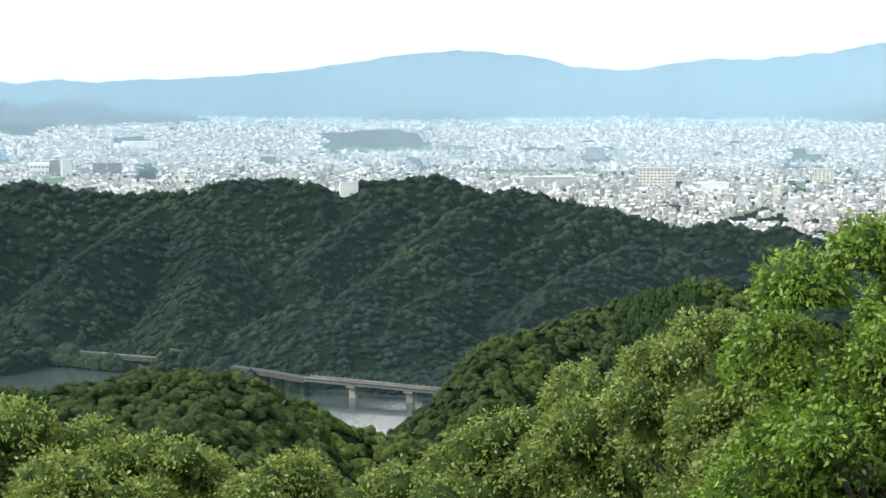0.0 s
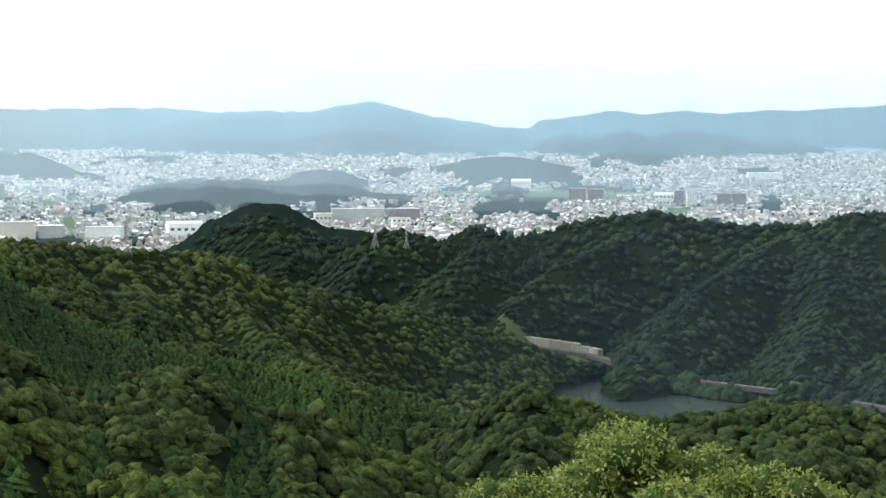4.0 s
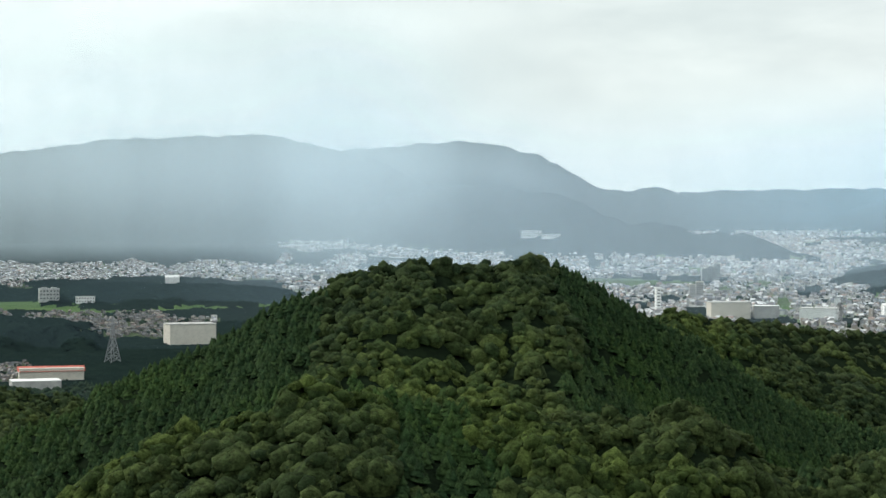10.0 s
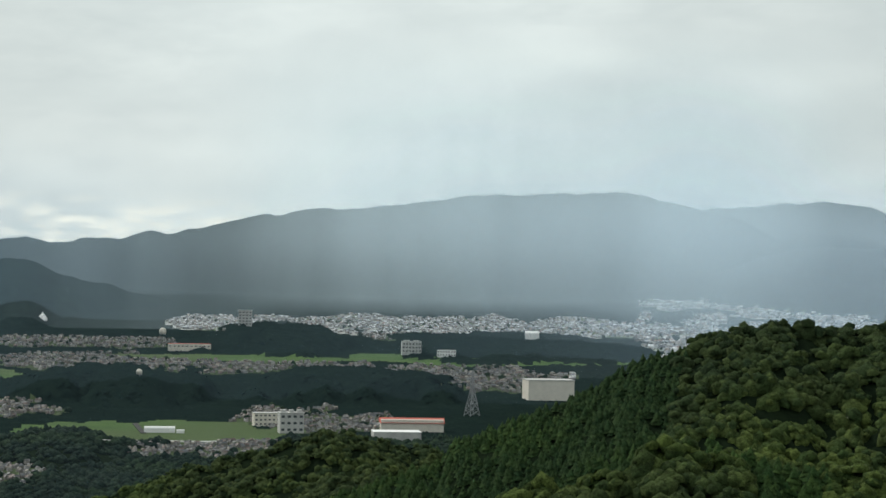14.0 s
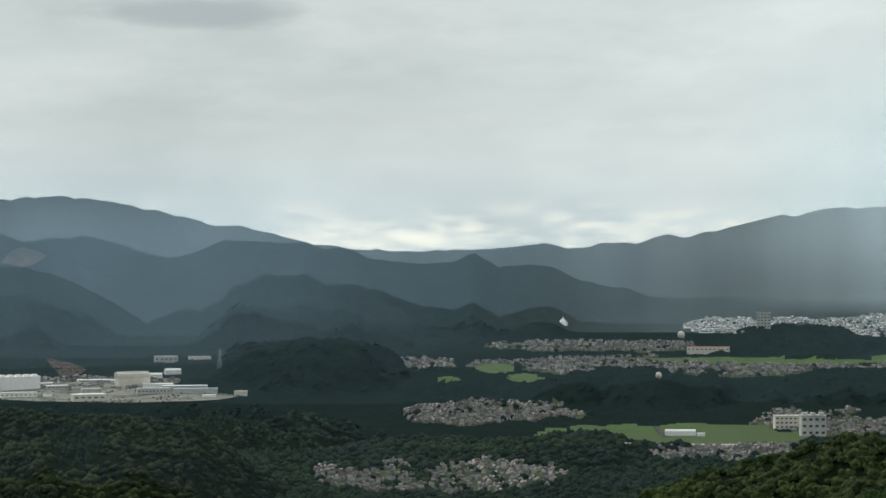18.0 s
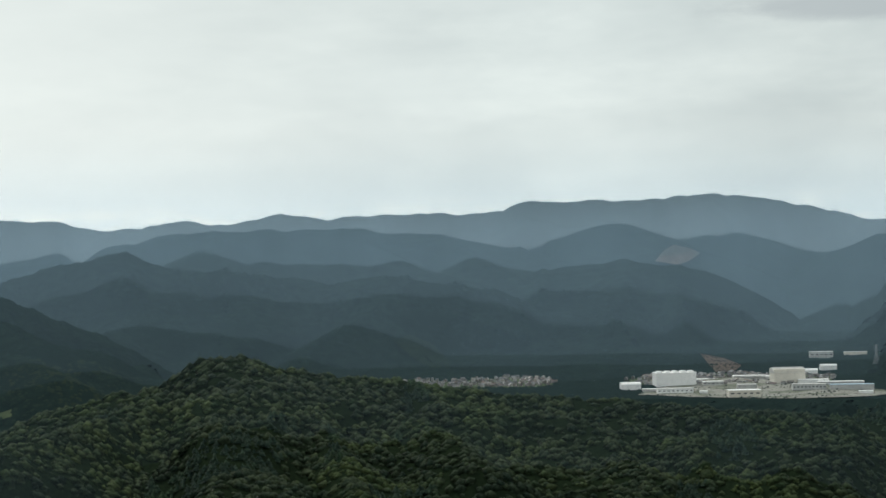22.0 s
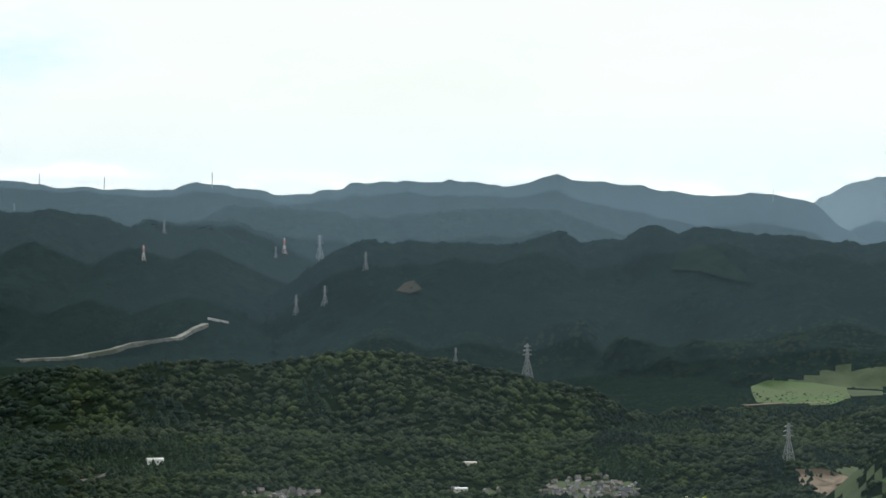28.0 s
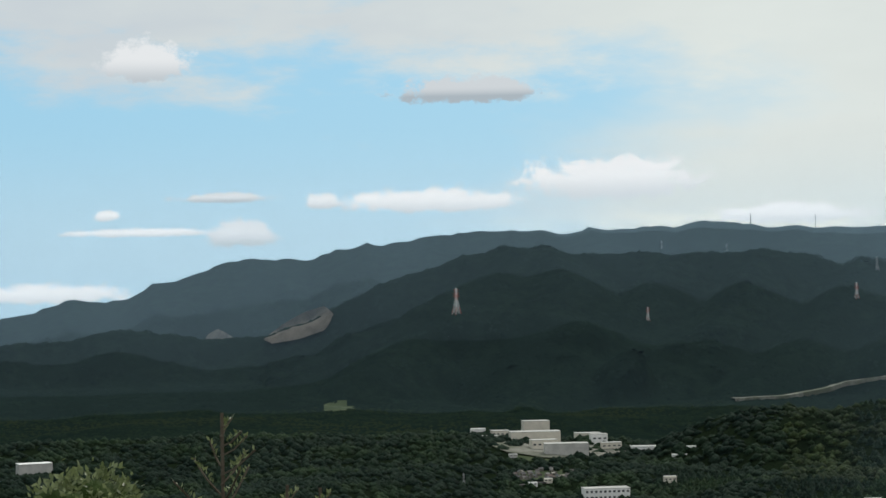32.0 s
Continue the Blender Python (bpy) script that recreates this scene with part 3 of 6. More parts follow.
FLOOR_R = [0, 30, 60, 120, 200, 400, 700, 1150, 1600, 2100, 2500, 3000, 3500, 4000, 4500, 4950]
FLOOR_Z = [-6, -16, -26, -48, -76, -125, -162, -164, -163, -160, -150, -135, -107, -73, -47, -34]
LAKE_Z = -164.0


def lattice(ix, iy):
    h = (ix.astype(np.int64) * 374761393 + iy.astype(np.int64) * 668265263) & 0x7FFFFFFF
    h = ((h ^ (h >> 13)) * 1274126177) & 0x7FFFFFFF
    return ((h ^ (h >> 16)) & 0xFFFF) / 65535.0


def vnoise(x, y):
    ix, iy = np.floor(x), np.floor(y)
    fx, fy = x - ix, y - iy
    fx, fy = fx * fx * (3 - 2 * fx), fy * fy * (3 - 2 * fy)
    a, b, c, d = lattice(ix, iy), lattice(ix + 1, iy), lattice(ix, iy + 1), lattice(ix + 1, iy + 1)
    return (a * (1 - fx) + b * fx) * (1 - fy) + (c * (1 - fx) + d * fx) * fy


def fbm(x, y, n=4):
    s, a, t = 0.0, 0.5, 0.0
    for i in range(n):
        s, t = s + a * vnoise(x * 2 ** i + 17 * i, y * 2 ** i - 9 * i), t + a
        a *= 0.5
    return s / t - 0.5


# the road along the far shore
ROAD_AZ = [-1.0, 0.2, 3.6, 5.3, 7.06, 8.74, 10.5, 12.0, 12.9, 14.9, 15.5]
ROAD_R = [1105, 1117, 1153, 1200, 1243, 1272, 1310, 1360, 1400, 1420, 1440]
ROAD_Z = -155.0


def shore_road(az):
    """Distance of the road round the reservoir."""
    return np.interp(az, ROAD_AZ, ROAD_R)


# low wooded hills standing in the plain: azimuth, foot in degrees, half width, height in degrees
HILLOCKS = [(15.4, -1.30, 1.7, 0.42), (23.3, -2.1, 2.3, 0.5), (20.4, -1.75, 1.5, 0.34), (1.9, -1.15, 1.7, 0.16), (11.8, -0.75, 1.2, 0.3), (15.1, -1.75, 0.7, 0.2),
            (51.0, -2.4, 2.1, 0.5), (44.5, -2.45, 3.6, 0.36), (48.8, -3.85, 3.2, 0.8), (55.3, -3.95, 2.7, 0.9), (63.9, -3.6, 2.6, 1.3), (56.6, -5.35, 1.8, 0.42), (66.5, -5.2, 3.5, 1.3), (70.0, -4.9, 3.0, 0.9), (60.0, -3.6, 1.6, 0.5)]


def foot_dist(el):
    r = np.linspace(500, 4900, 1500)
    return float(np.interp(el, np.degrees(np.arctan2(np.interp(r, FLOOR_R, FLOOR_Z), r)), r))


HILLS = [(a, foot_dist(e + he * 0.35), wa, radians(he) * foot_dist(e) * (0.6 if a < 18 else 0.8)) for a, e, wa, he in HILLOCKS]


def hillock_height(az, r):
    h = np.zeros(np.shape(az))
    wob = fbm(az * 1.3, r / 90.0, 4)
    for a, rc, wa, hm in HILLS:
        q = ((az - a) / wa) ** 2 + ((r - rc) / (rc * 0.075)) ** 2 + wob * 2.4
        h = np.maximum(h, np.clip(1.1 - q, 0, 1) ** 0.9 * hm * (1.0 + 1.2 * wob))
    return h


def floor_height(az, r):
    z = np.interp(r, FLOOR_R, FLOOR_Z)
    z = np.where(az > 122, np.minimum(z, np.interp(az, [122, 130], [0, -128])), z) + hillock_height(az, r)
    x, y = -np.sin(np.radians(az)) * r, np.cos(np.radians(az)) * r
    roll = fbm(x / 260, y / 260, 4)
    wooded = np.clip((az - 78) / 8, 0, 1) * np.clip((2900 - r) / 500, 0, 1) * (1 - 0.95 * np.exp(-((az - 95.3) / 2.6) ** 4 - ((r - 2080) / 330) ** 4))
    wooded = np.maximum(wooded, 0.28 * np.clip((az - 56) / 6, 0, 1) * np.clip((3300 - r) / 400, 0, 1) * (az < 86))
    return z + np.maximum(roll, -0.15) * (wooded * 48 + 3) * np.clip((r - 300) / 900, 0, 1)


def canopy(r):
    """Height of the tree cover above the ground."""
    return np.where(r < 1000, 3.9, np.where(r < 1900, 0.0012 * r, np.where(r < 3350, 0.0009 * r, 0.0)))


def ridge_height(name, az, r):
    r0, r1, pts = RIDGES[name]
    front, back, gully = SLOPES[name]
    p = np.array(pts)
    a0, a1 = p[0, 0], p[-1, 0]
    el = np.interp(az, p[:, 0], p[:, 1])
    out = np.maximum(a0 - az, 0) + np.maximum(az - a1, 0)
    rc = r0 + (r1 - r0) * np.clip((az - a0) / (a1 - a0), 0, 1)
    zc = rc * np.tan(np.radians(el)) - np.minimum(out, 60) * rc * 0.012 - canopy(rc) + rc * 0.0022 * fbm(az * 2.3 + r0, az * 0 + 0.5, 3) + rc * 0.0016 * fbm(az * 5.1 + r0, az * 0 + 3.5, 2) + (rc * 0.0034 * fbm(az * 1.9 + 40, az * 0 + r0, 4) if 2500 < r0 < 4350 else 0.0)
    d = r - rc
    x, y = -np.sin(np.radians(az)) * r, np.cos(np.radians(az)) * r
    s = r0 * 0.11
    wx, wy = fbm(x / s + r0, y / s, 3), fbm(x / s, y / s + r0, 3)
    n = 0.22 - np.abs(fbm(np.radians(az) / 0.085 + wx * 1.2 + r0, d / (rc * 0.35) + wy, 2)) * 2.2 + wy * 0.5
    n = np.clip(n - 0.22, -0.8, 0.0)
    fall = np.abs(d)
    w = rc * 0.01
    soft = np.sqrt(fall * fall + w * w) - w
    t = np.clip(fall / (rc * 0.22), 0, 1)
    rill = -np.abs(fbm(x / (rc * 0.045) + wx, y / (rc * 0.045) + wy, 2))
    return zc - soft * np.where(d < 0, front, back) + n * gully * 0.36 * rc * t * t * (3 - 2 * t) + rill * rc * 0.028 * np.clip(t * 2.5, 0, 1)


def spur_height(r0, r1, pts, az, r):
    """A rounded ridge along a line that descends towards the lookout."""
    p = np.array(pts)
    k = np.linspace(0, 1, len(p))
    rc = r0 + (r1 - r0) * k
    zc = rc * np.tan(np.radians(p[:, 1])) - canopy(rc) - r0 * 0.0025 * (k == 0)
    # the foot runs out on the valley floor
    p = np.concatenate([p, 2 * p[-1:] - p[-2:-1]])
    rc = np.append(rc, 2 * rc[-1] - rc[-2])
    zc = np.append(zc, min(zc[-1] - 12, np.interp(rc[-1], FLOOR_R, FLOOR_Z) - 4))
    side = 0.8 if r0 < 2000 else 0.46
    a = np.radians(az)
    x, y = -np.sin(a) * r, np.cos(a) * r
    px, py = -np.sin(np.radians(p[:, 0])) * rc, np.cos(np.radians(p[:, 0])) * rc
    wob = fbm(x / (r0 * 0.04), y / (r0 * 0.04), 3)
    w = r0 * 0.004
    best = np.full(np.shape(r), -1e4)
    for i in range(len(p) - 1):
        dx, dy = px[i + 1] - px[i], py[i + 1] - py[i]
        t = np.clip(((x - px[i]) * dx + (y - py[i]) * dy) / (dx * dx + dy * dy), 0, 1)
        d = np.hypot(x - px[i] - t * dx, y - py[i] - t * dy) * (1 + 0.9 * wob)
        best = np.maximum(best, zc[i] + (zc[i + 1] - zc[i]) * t - side * (np.sqrt(d * d + w * w) - w))
    return best


def land(az, r):
    """Height from the lookout's eye of the ground at a heading and a distance."""
    az, r = np.atleast_1d(np.asarray(az, float)), np.atleast_1d(np.asarray(r, float))
    z = floor_height(az, r)
    for name, (r0, r1, pts) in RIDGES.items():
        m = (az > pts[0][0] - 5) & (az < pts[-1][0] + 5) & (r > min(r0, r1) * 0.35)
        if m.any():
            z[m] = np.maximum(z[m], ridge_height(name, az[m], r[m]))
    for r0, r1, pts in SPURS:
        m = (np.abs(az - (pts[0][0] + pts[-1][0]) / 2) < abs(pts[0][0] - pts[-1][0]) / 2 + 8000 / r0) & (r > r1 - 250) & (r < r0 + 120)
        if m.any():
            z[m] = np.maximum(z[m], spur_height(r0, r1, pts, az[m], r[m]))
    bank = (az > 3.6) & (az < 15.6)
    z = np.where(bank, np.maximum(z, ROAD_Z - 0.6 + np.maximum(0, az - 11) * 2.2 - np.abs(r - shore_road(az)) * 0.45), z)
    basin = (az > -3) & (az < 15) & (r > 850) & (r < 1500)
    in_basin = basin & (r < shore_road(az) + 25) & (z < LAKE_Z + 6)
    z = np.where(basin & ~in_basin, np.maximum(z, LAKE_Z + 4), z)
    return np.where(in_basin, z - 9, z)


def ground_at(az, r):
    return float(land(az, r)[0])


def spot(az, r, up=0.0):
    a = radians(az)
    return Vector((-math.sin(a) * r, math.cos(a) * r, EYE + ground_at(az, r) + up))


def facing(az, r, turn=0.0, up=0.0):
    """A pose on the ground whose -y side looks back at the lookout."""
    p = spot(az, r, up)
    return pose(*p, 0, 0, az + turn)


def mesh_of(name, verts, faces, mats, index=None, smooth=False):
    me = bpy.data.meshes.new(name)
    verts, faces = np.asarray(verts, np.float32), np.asarray(faces, np.int32)
    k = faces.shape[1]
    me.vertices.add(len(verts))
    me.vertices.foreach_set("co", verts.ravel())
    me.loops.add(faces.size)
    me.loops.foreach_set("vertex_index", faces.ravel())
    me.polygons.add(len(faces))
    me.polygons.foreach_set("loop_start", np.arange(0, faces.size, k, dtype=np.int32))
    for m in mats:
        me.materials.append(m)
    if index is not None:
        me.polygons.foreach_set("material_index", np.asarray(index, np.int32))
    me.polygons.foreach_set("use_smooth", np.full(len(faces), smooth))
    me.update(calc_edges=True)
    return me


# ---- land cover: ellipses on the plan (azimuth, distance, half widths) ----
# heights in degrees turn into distances on the valley floor
def floor_dist(el):
    r = np.linspace(300, 4900, 2000)
    e = np.degrees(np.arctan2(np.interp(r, FLOOR_R, FLOOR_Z), r))
    return float(np.interp(el, e, r))


FIELDS = [(54.0, -4.7, 3.6, 0.32), (52.0, -2.68, 3.4, 0.10), (45.5, -2.62, 3.6, 0.16), (33.0, -2.0, 3.2, 0.10), (14.0, -1.75, 3.0, 0.08), (1.0, -1.35, 2.4, 0.10), (-2.5, -2.0, 2.0, 0.08), (94.65, -4.22, 1.3, 0.17), (98.67, -3.71, 0.4, 0.05)]
TOWNS = [(60.6, -5.85, 3.0, 0.42), (53.0, -5.1, 2.2, 0.3), (59.6, -4.1, 2.4, 0.30), (50.0, -4.35, 2.2, 0.34), (46.6, -3.1, 4.0, 0.34), (54.5, -2.85, 5.0, 0.24), (61.5, -2.8, 1.4, 0.22), (56.0, -2.3, 3.0, 0.14), (70.5, -3.25, 2.8, 0.15), (77.5, -3.25, 2.2, 0.12), (46.8, -1.75, 7.0, 0.30), (90.1, -6.7, 2.0, 0.24), (100.1, -7.15, 1.5, 0.32), (108.3, -7.3, 1.3, 0.12), (120.9, -5.6, 0.9, 0.14), (103.5, -7.2, 0.9, 0.08)]
MEADOWS = [(91.3, -3.75, 1.4, 0.16), (126.7, -3.63, 0.45, 0.12), (93.0, -4.0, 1.5, 0.3), (121.0, -5.0, 1.0, 0.2)]


GREENS = [(59.02, -2.91, 0.55, 0.13), (58.3, -3.17, 0.5, 0.13), (60.34, -3.19, 0.25, 0.07), (92.96, -6.5, 0.8, 0.16), (91.5, -6.82, 0.8, 0.18)]
BARE = [(93.5, -6.87, 0.8, 0.24), (92.9, -7.15, 0.6, 0.16), (92.2, -7.4, 0.6, 0.2), (92.9, -4.36, 0.65, 0.09)]


def inside(az, el, patches, rough=1.3):
    m = np.zeros(np.shape(az), bool)
    ragged = rough * fbm(az / 0.9, el / 0.35, 3)
    for a, e, wa, we in patches:
        m |= ((az - a) / wa) ** 2 + ((el - e) / we) ** 2 < 1 + ragged
    return m


def cover(az, r, z=None):
    """0 forest, 1 town, 2 field, 3 meadow, 4 bare earth, 5 cleared shore."""
    z = land(az, r) if z is None else z
    base = floor_height(az, r)
    el = np.degrees(np.arctan2(z, r))
    low = (z < base + 4) & (hillock_height(az, r) < 2.5)
    n = fbm(az / 0.8, r / 170.0, 4)
    plain = low & (az < 41) & (az > -40) & (r > 2080)
    grove = (n > np.interp(az, [6, 14], [0.2, 0.09])) | (hillock_height(az, r) > 2.5)
    out = np.zeros(np.shape(az), int)
    out[plain & ~grove] = 1
    out[plain & (n < np.interp(az, [2, 14], [-0.36, -0.2])) & (r < 3600)] = 2
    out[inside(az, el, TOWNS, 2.3) & low & (n < 0.22)] = 1
    out[inside(az, el, MEADOWS)] = 3
    out[inside(az, el, FIELDS) & low] = 2
    out[inside(az, el, GREENS, 0.6)] = 2
    out[inside(az, el, BARE, 0.25)] = 4
    out[(az > -1) & (az < 15.6) & (np.abs(r - shore_road(az)) < 5)] = 5
    out[(az > 12.6) & (az < 15.4) & (r > shore_road(az) - 8) & (r < shore_road(az) + 9)] = 5
    return out


AZ = np.concatenate([np.arange(-16, 140, 0.21), np.arange(140, 344.1, 3.0)])
RR = np.concatenate([[0.02], np.geomspace(6, 180, 22), np.linspace(190, 900, 58), np.linspace(912, 3300, 190), np.linspace(3325, 4960, 62)])


def build_ground():
    az, r = np.meshgrid(AZ, RR)
    z = land(az, r)
    a = np.radians(az)
    verts = np.stack([-np.sin(a) * r, np.cos(a) * r, z + EYE], -1).reshape(-1, 3)
    nr, na = az.shape
    i = np.arange(nr * na).reshape(nr, na)
    j = np.roll(i, -1, axis=1)
    quads = np.stack([i[:-1], i[1:], j[1:], j[:-1]], -1).reshape(-1, 4)
    mid = lambda q: ((q + np.roll(q, -1, 1))[:-1] + (q + np.roll(q, -1, 1))[1:]) / 4
    kind = cover(mid(az), mid(r), mid(z))
    kind = np.where(((kind == 2) | (kind == 4)) & (mid(az) > 84), 3, kind)
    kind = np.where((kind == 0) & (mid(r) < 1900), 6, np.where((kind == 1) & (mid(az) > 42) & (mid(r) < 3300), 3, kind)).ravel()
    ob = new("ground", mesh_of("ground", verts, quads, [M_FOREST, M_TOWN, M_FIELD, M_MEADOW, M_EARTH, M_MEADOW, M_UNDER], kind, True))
    tagged(ob, "wooded hills, green paddy fields and town plain", "ground", kind="structure")
    return az, r, z


GRID = build_ground()


def sight(az, r, z):
    """Which ground points the lookout can see over the crests before them."""
    el = np.arctan2(z + np.where(r < 1000, 16, 8), r)
    top = np.maximum.accumulate(np.arctan2(z, r), axis=0)
    return el >= top - 0.0004


SEEN = sight(*GRID)

# ---- haze and rain curtains ----
def curtain(name, r, top, amount, a0, a1, fade, colour, stretch, label):
    az = np.radians(np.arange(max(-40, a0 - fade - 1), min(160, a1 + fade + 1) + 0.1, 1.0))
    rows = np.array([-200.0, 0.0, top * 0.5, top])
    A, Z = np.meshgrid(az, rows)
    v = np.stack([-np.sin(A) * r, np.cos(A) * r, Z + EYE], -1).reshape(-1, 3)
    i = np.arange(A.size).reshape(A.shape)
    q = np.stack([i[:-1, :-1], i[:-1, 1:], i[1:, 1:], i[1:, :-1]], -1).reshape(-1, 4)
    mat = mist_material(name + "_sheet", amount, EYE + top * 0.15, EYE + top * 0.97, stretch, a0, a1, fade, colour)
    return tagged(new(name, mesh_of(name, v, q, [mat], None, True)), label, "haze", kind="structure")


# Haze tints: each sheet lays the colour of the air before the hills.
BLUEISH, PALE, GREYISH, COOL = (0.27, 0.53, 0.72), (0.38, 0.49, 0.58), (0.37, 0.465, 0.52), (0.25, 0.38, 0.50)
# The near and lake sheets are added to lift the dark tones.
curtain("backdrop_haze_near", 980, 60, 0.013, 88, 112, 3, COOL, 1.0, "thin blue tinted sheet over the valley")
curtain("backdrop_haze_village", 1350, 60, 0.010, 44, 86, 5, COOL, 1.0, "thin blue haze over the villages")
curtain("backdrop_haze_range", 2240, 130, 0.010, 84, 112, 4, COOL, 1.0, "thin blue tinted sheet over the valley")
curtain("backdrop_haze_lake", 1010, 60, 0.026, -60, 15, 5, COOL, 1.0, "thin blue sheet lifting the darks over the reservoir")
curtain("backdrop_haze_valley", 2320, 130, 0.014, -60, 180, 8, COOL, 1.0, "thin blue tinted sheet over the valley")
curtain("backdrop_haze_hills", 2960, 190, 0.050, -60, 46, 8, COOL, 1.0, "thin blue tinted sheet over the valley")
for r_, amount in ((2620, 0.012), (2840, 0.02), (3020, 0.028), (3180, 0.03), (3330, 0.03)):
    curtain("backdrop_haze_hills", r_, 210, amount, 62, 180, 6, COOL, 1.0, "thin blue tinted sheet over the valley")
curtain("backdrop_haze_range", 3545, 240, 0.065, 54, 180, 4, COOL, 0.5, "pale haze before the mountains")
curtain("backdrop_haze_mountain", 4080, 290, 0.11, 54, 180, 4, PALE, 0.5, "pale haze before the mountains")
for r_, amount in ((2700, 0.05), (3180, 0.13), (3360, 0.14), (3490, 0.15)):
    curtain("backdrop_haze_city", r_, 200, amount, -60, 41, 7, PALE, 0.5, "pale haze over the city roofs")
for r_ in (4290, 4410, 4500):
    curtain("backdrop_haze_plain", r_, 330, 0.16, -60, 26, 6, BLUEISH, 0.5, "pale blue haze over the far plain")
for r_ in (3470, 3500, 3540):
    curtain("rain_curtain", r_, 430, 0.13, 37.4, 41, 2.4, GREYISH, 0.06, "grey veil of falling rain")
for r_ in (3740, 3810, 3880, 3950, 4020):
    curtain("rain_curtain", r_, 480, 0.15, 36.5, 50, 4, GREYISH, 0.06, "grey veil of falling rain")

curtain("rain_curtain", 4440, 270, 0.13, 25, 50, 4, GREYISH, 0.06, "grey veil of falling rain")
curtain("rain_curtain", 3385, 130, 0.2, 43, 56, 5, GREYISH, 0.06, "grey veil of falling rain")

# ---- woods ----
def ico(sub):
    bm = bmesh.new()
    bmesh.ops.create_icosphere(bm, subdivisions=sub, radius=1.0)
    v = np.array([x.co[:] for x in bm.verts])
    f = np.array([[x.index for x in q.verts] for q in bm.faces])
    bm.free()
    return v, f


RNG = np.random.default_rng(5)


def lumpy(sub, seed, depth):
    v, f = ico(sub)
    out = []
    for p in v:
        q = Vector(p)
        s = 1 + depth * (noise.noise(q * 1.6 + Vector((seed * 7.1, 0, 0))) + 0.6 * noise.noise(q * 3.7 + Vector((0, seed * 3.3, 0))))
        out.append(p * s)
    v = np.array(out)
    v[:, 2] = np.where(v[:, 2] < 0, v[:, 2] * 0.5, v[:, 2] * 0.85)
    f = f[v[f][:, :, 2].mean(1) > -0.28]
    return v, f


def clump(seed):
    """A rounded crown seen from afar."""
    g = np.random.default_rng(seed)
    v = [(math.cos(k * 0.8976 + h * 3) * q * g.uniform(0.82, 1.18), math.sin(k * 0.8976 + h * 3) * q * g.uniform(0.82, 1.18), h + g.uniform(-0.1, 0.1)) for h, q in ((-0.4, 1.0), (0.3, 0.85)) for k in range(7)]
    v += [(g.uniform(-0.2, 0.2), g.uniform(-0.2, 0.2), g.uniform(0.72, 0.95))]
    f = [(k, (k + 1) % 7, 7 + k) for k in range(7)] + [((k + 1) % 7, 7 + (k + 1) % 7, 7 + k) for k in range(7)] + [(7 + k, 7 + (k + 1) % 7, 14) for k in range(7)]
    return np.array(v), np.array(f)


def cauliflower(seed, lumps, sub, sprays=0):
    """A broadleaf crown: domes of foliage heaped on a round head."""
    g = np.random.default_rng(seed)
    vs, fs, n = [], [], 0
    for k in range(lumps):
        if k == 0:
            c, s = np.zeros(3), 0.75
        else:
            h = g.uniform(-0.15, 1.0)
            a = k * 2.4 + g.uniform(-0.4, 0.4)
            w = math.sqrt(max(0, 1 - h * h))
            c = np.array([math.cos(a) * w, math.sin(a) * w, h * 0.85]) * g.uniform(0.62, 0.82)
            s = g.uniform(0.26, 0.44)
        v, f = lumpy(sub, seed * 31 + k, 0.42)
        vs.append(v * s + c)
        fs.append(f + n)
        n += len(v)
        for _ in range(sprays):
            d = g.normal(size=3)
            d[2] = abs(d[2]) * 0.8 - 0.1
            d /= np.linalg.norm(d)
            u = np.cross(d, g.normal(size=3))
            u /= np.linalg.norm(u)
            w = np.cross(d, u) + d * g.uniform(-0.7, 0.7)
            p, q = c + d * s * g.uniform(0.78, 0.98) * np.array([1, 1, 0.85]), s * g.uniform(0.16, 0.34)
            vs.append(np.array([p - u * q * 0.6, p - w * q, p + u * q * 0.6, p + w * q]))
            fs.append(np.array([(0, 1, 2), (0, 2, 3)]) + n)
            n += 4
    return np.concatenate(vs), np.concatenate(fs)


def spire(seed, tiers=3, sides=6):
    g = np.random.default_rng(seed)
    vs, fs = [], []
    for t in range(tiers):
        z0, z1, w = t / tiers * 1.5, (t + 1.7) / tiers * 1.5, 0.9 * (1 - t / (tiers + 0.7))
        n = len(vs)
        for k in range(sides):
            a = k / sides * 6.283 + t
            q = w * g.uniform(0.7, 1.25)
            vs.append((math.cos(a) * q, math.sin(a) * q, z0 - g.uniform(0, 0.15)))
        vs.append((g.uniform(-.05, .05), g.uniform(-.05, .05), z1))
        fs += [(n + k, n + (k + 1) % sides, n + sides) for k in range(sides)]
    return np.array(vs), np.array(fs)


def fall_line(A, R):
    """Slope of the ground along x and y."""
    h = R * 0.009
    z = land(A, R)
    dr, da = (land(A, R + h) - z) / h, (land(A + 0.5, R) - z) / (R * 0.00873)
    a = np.radians(A)
    return np.clip(np.stack([-np.sin(a) * dr - np.cos(a) * da, np.cos(a) * dr - np.sin(a) * da], -1), -0.65, 0.65)


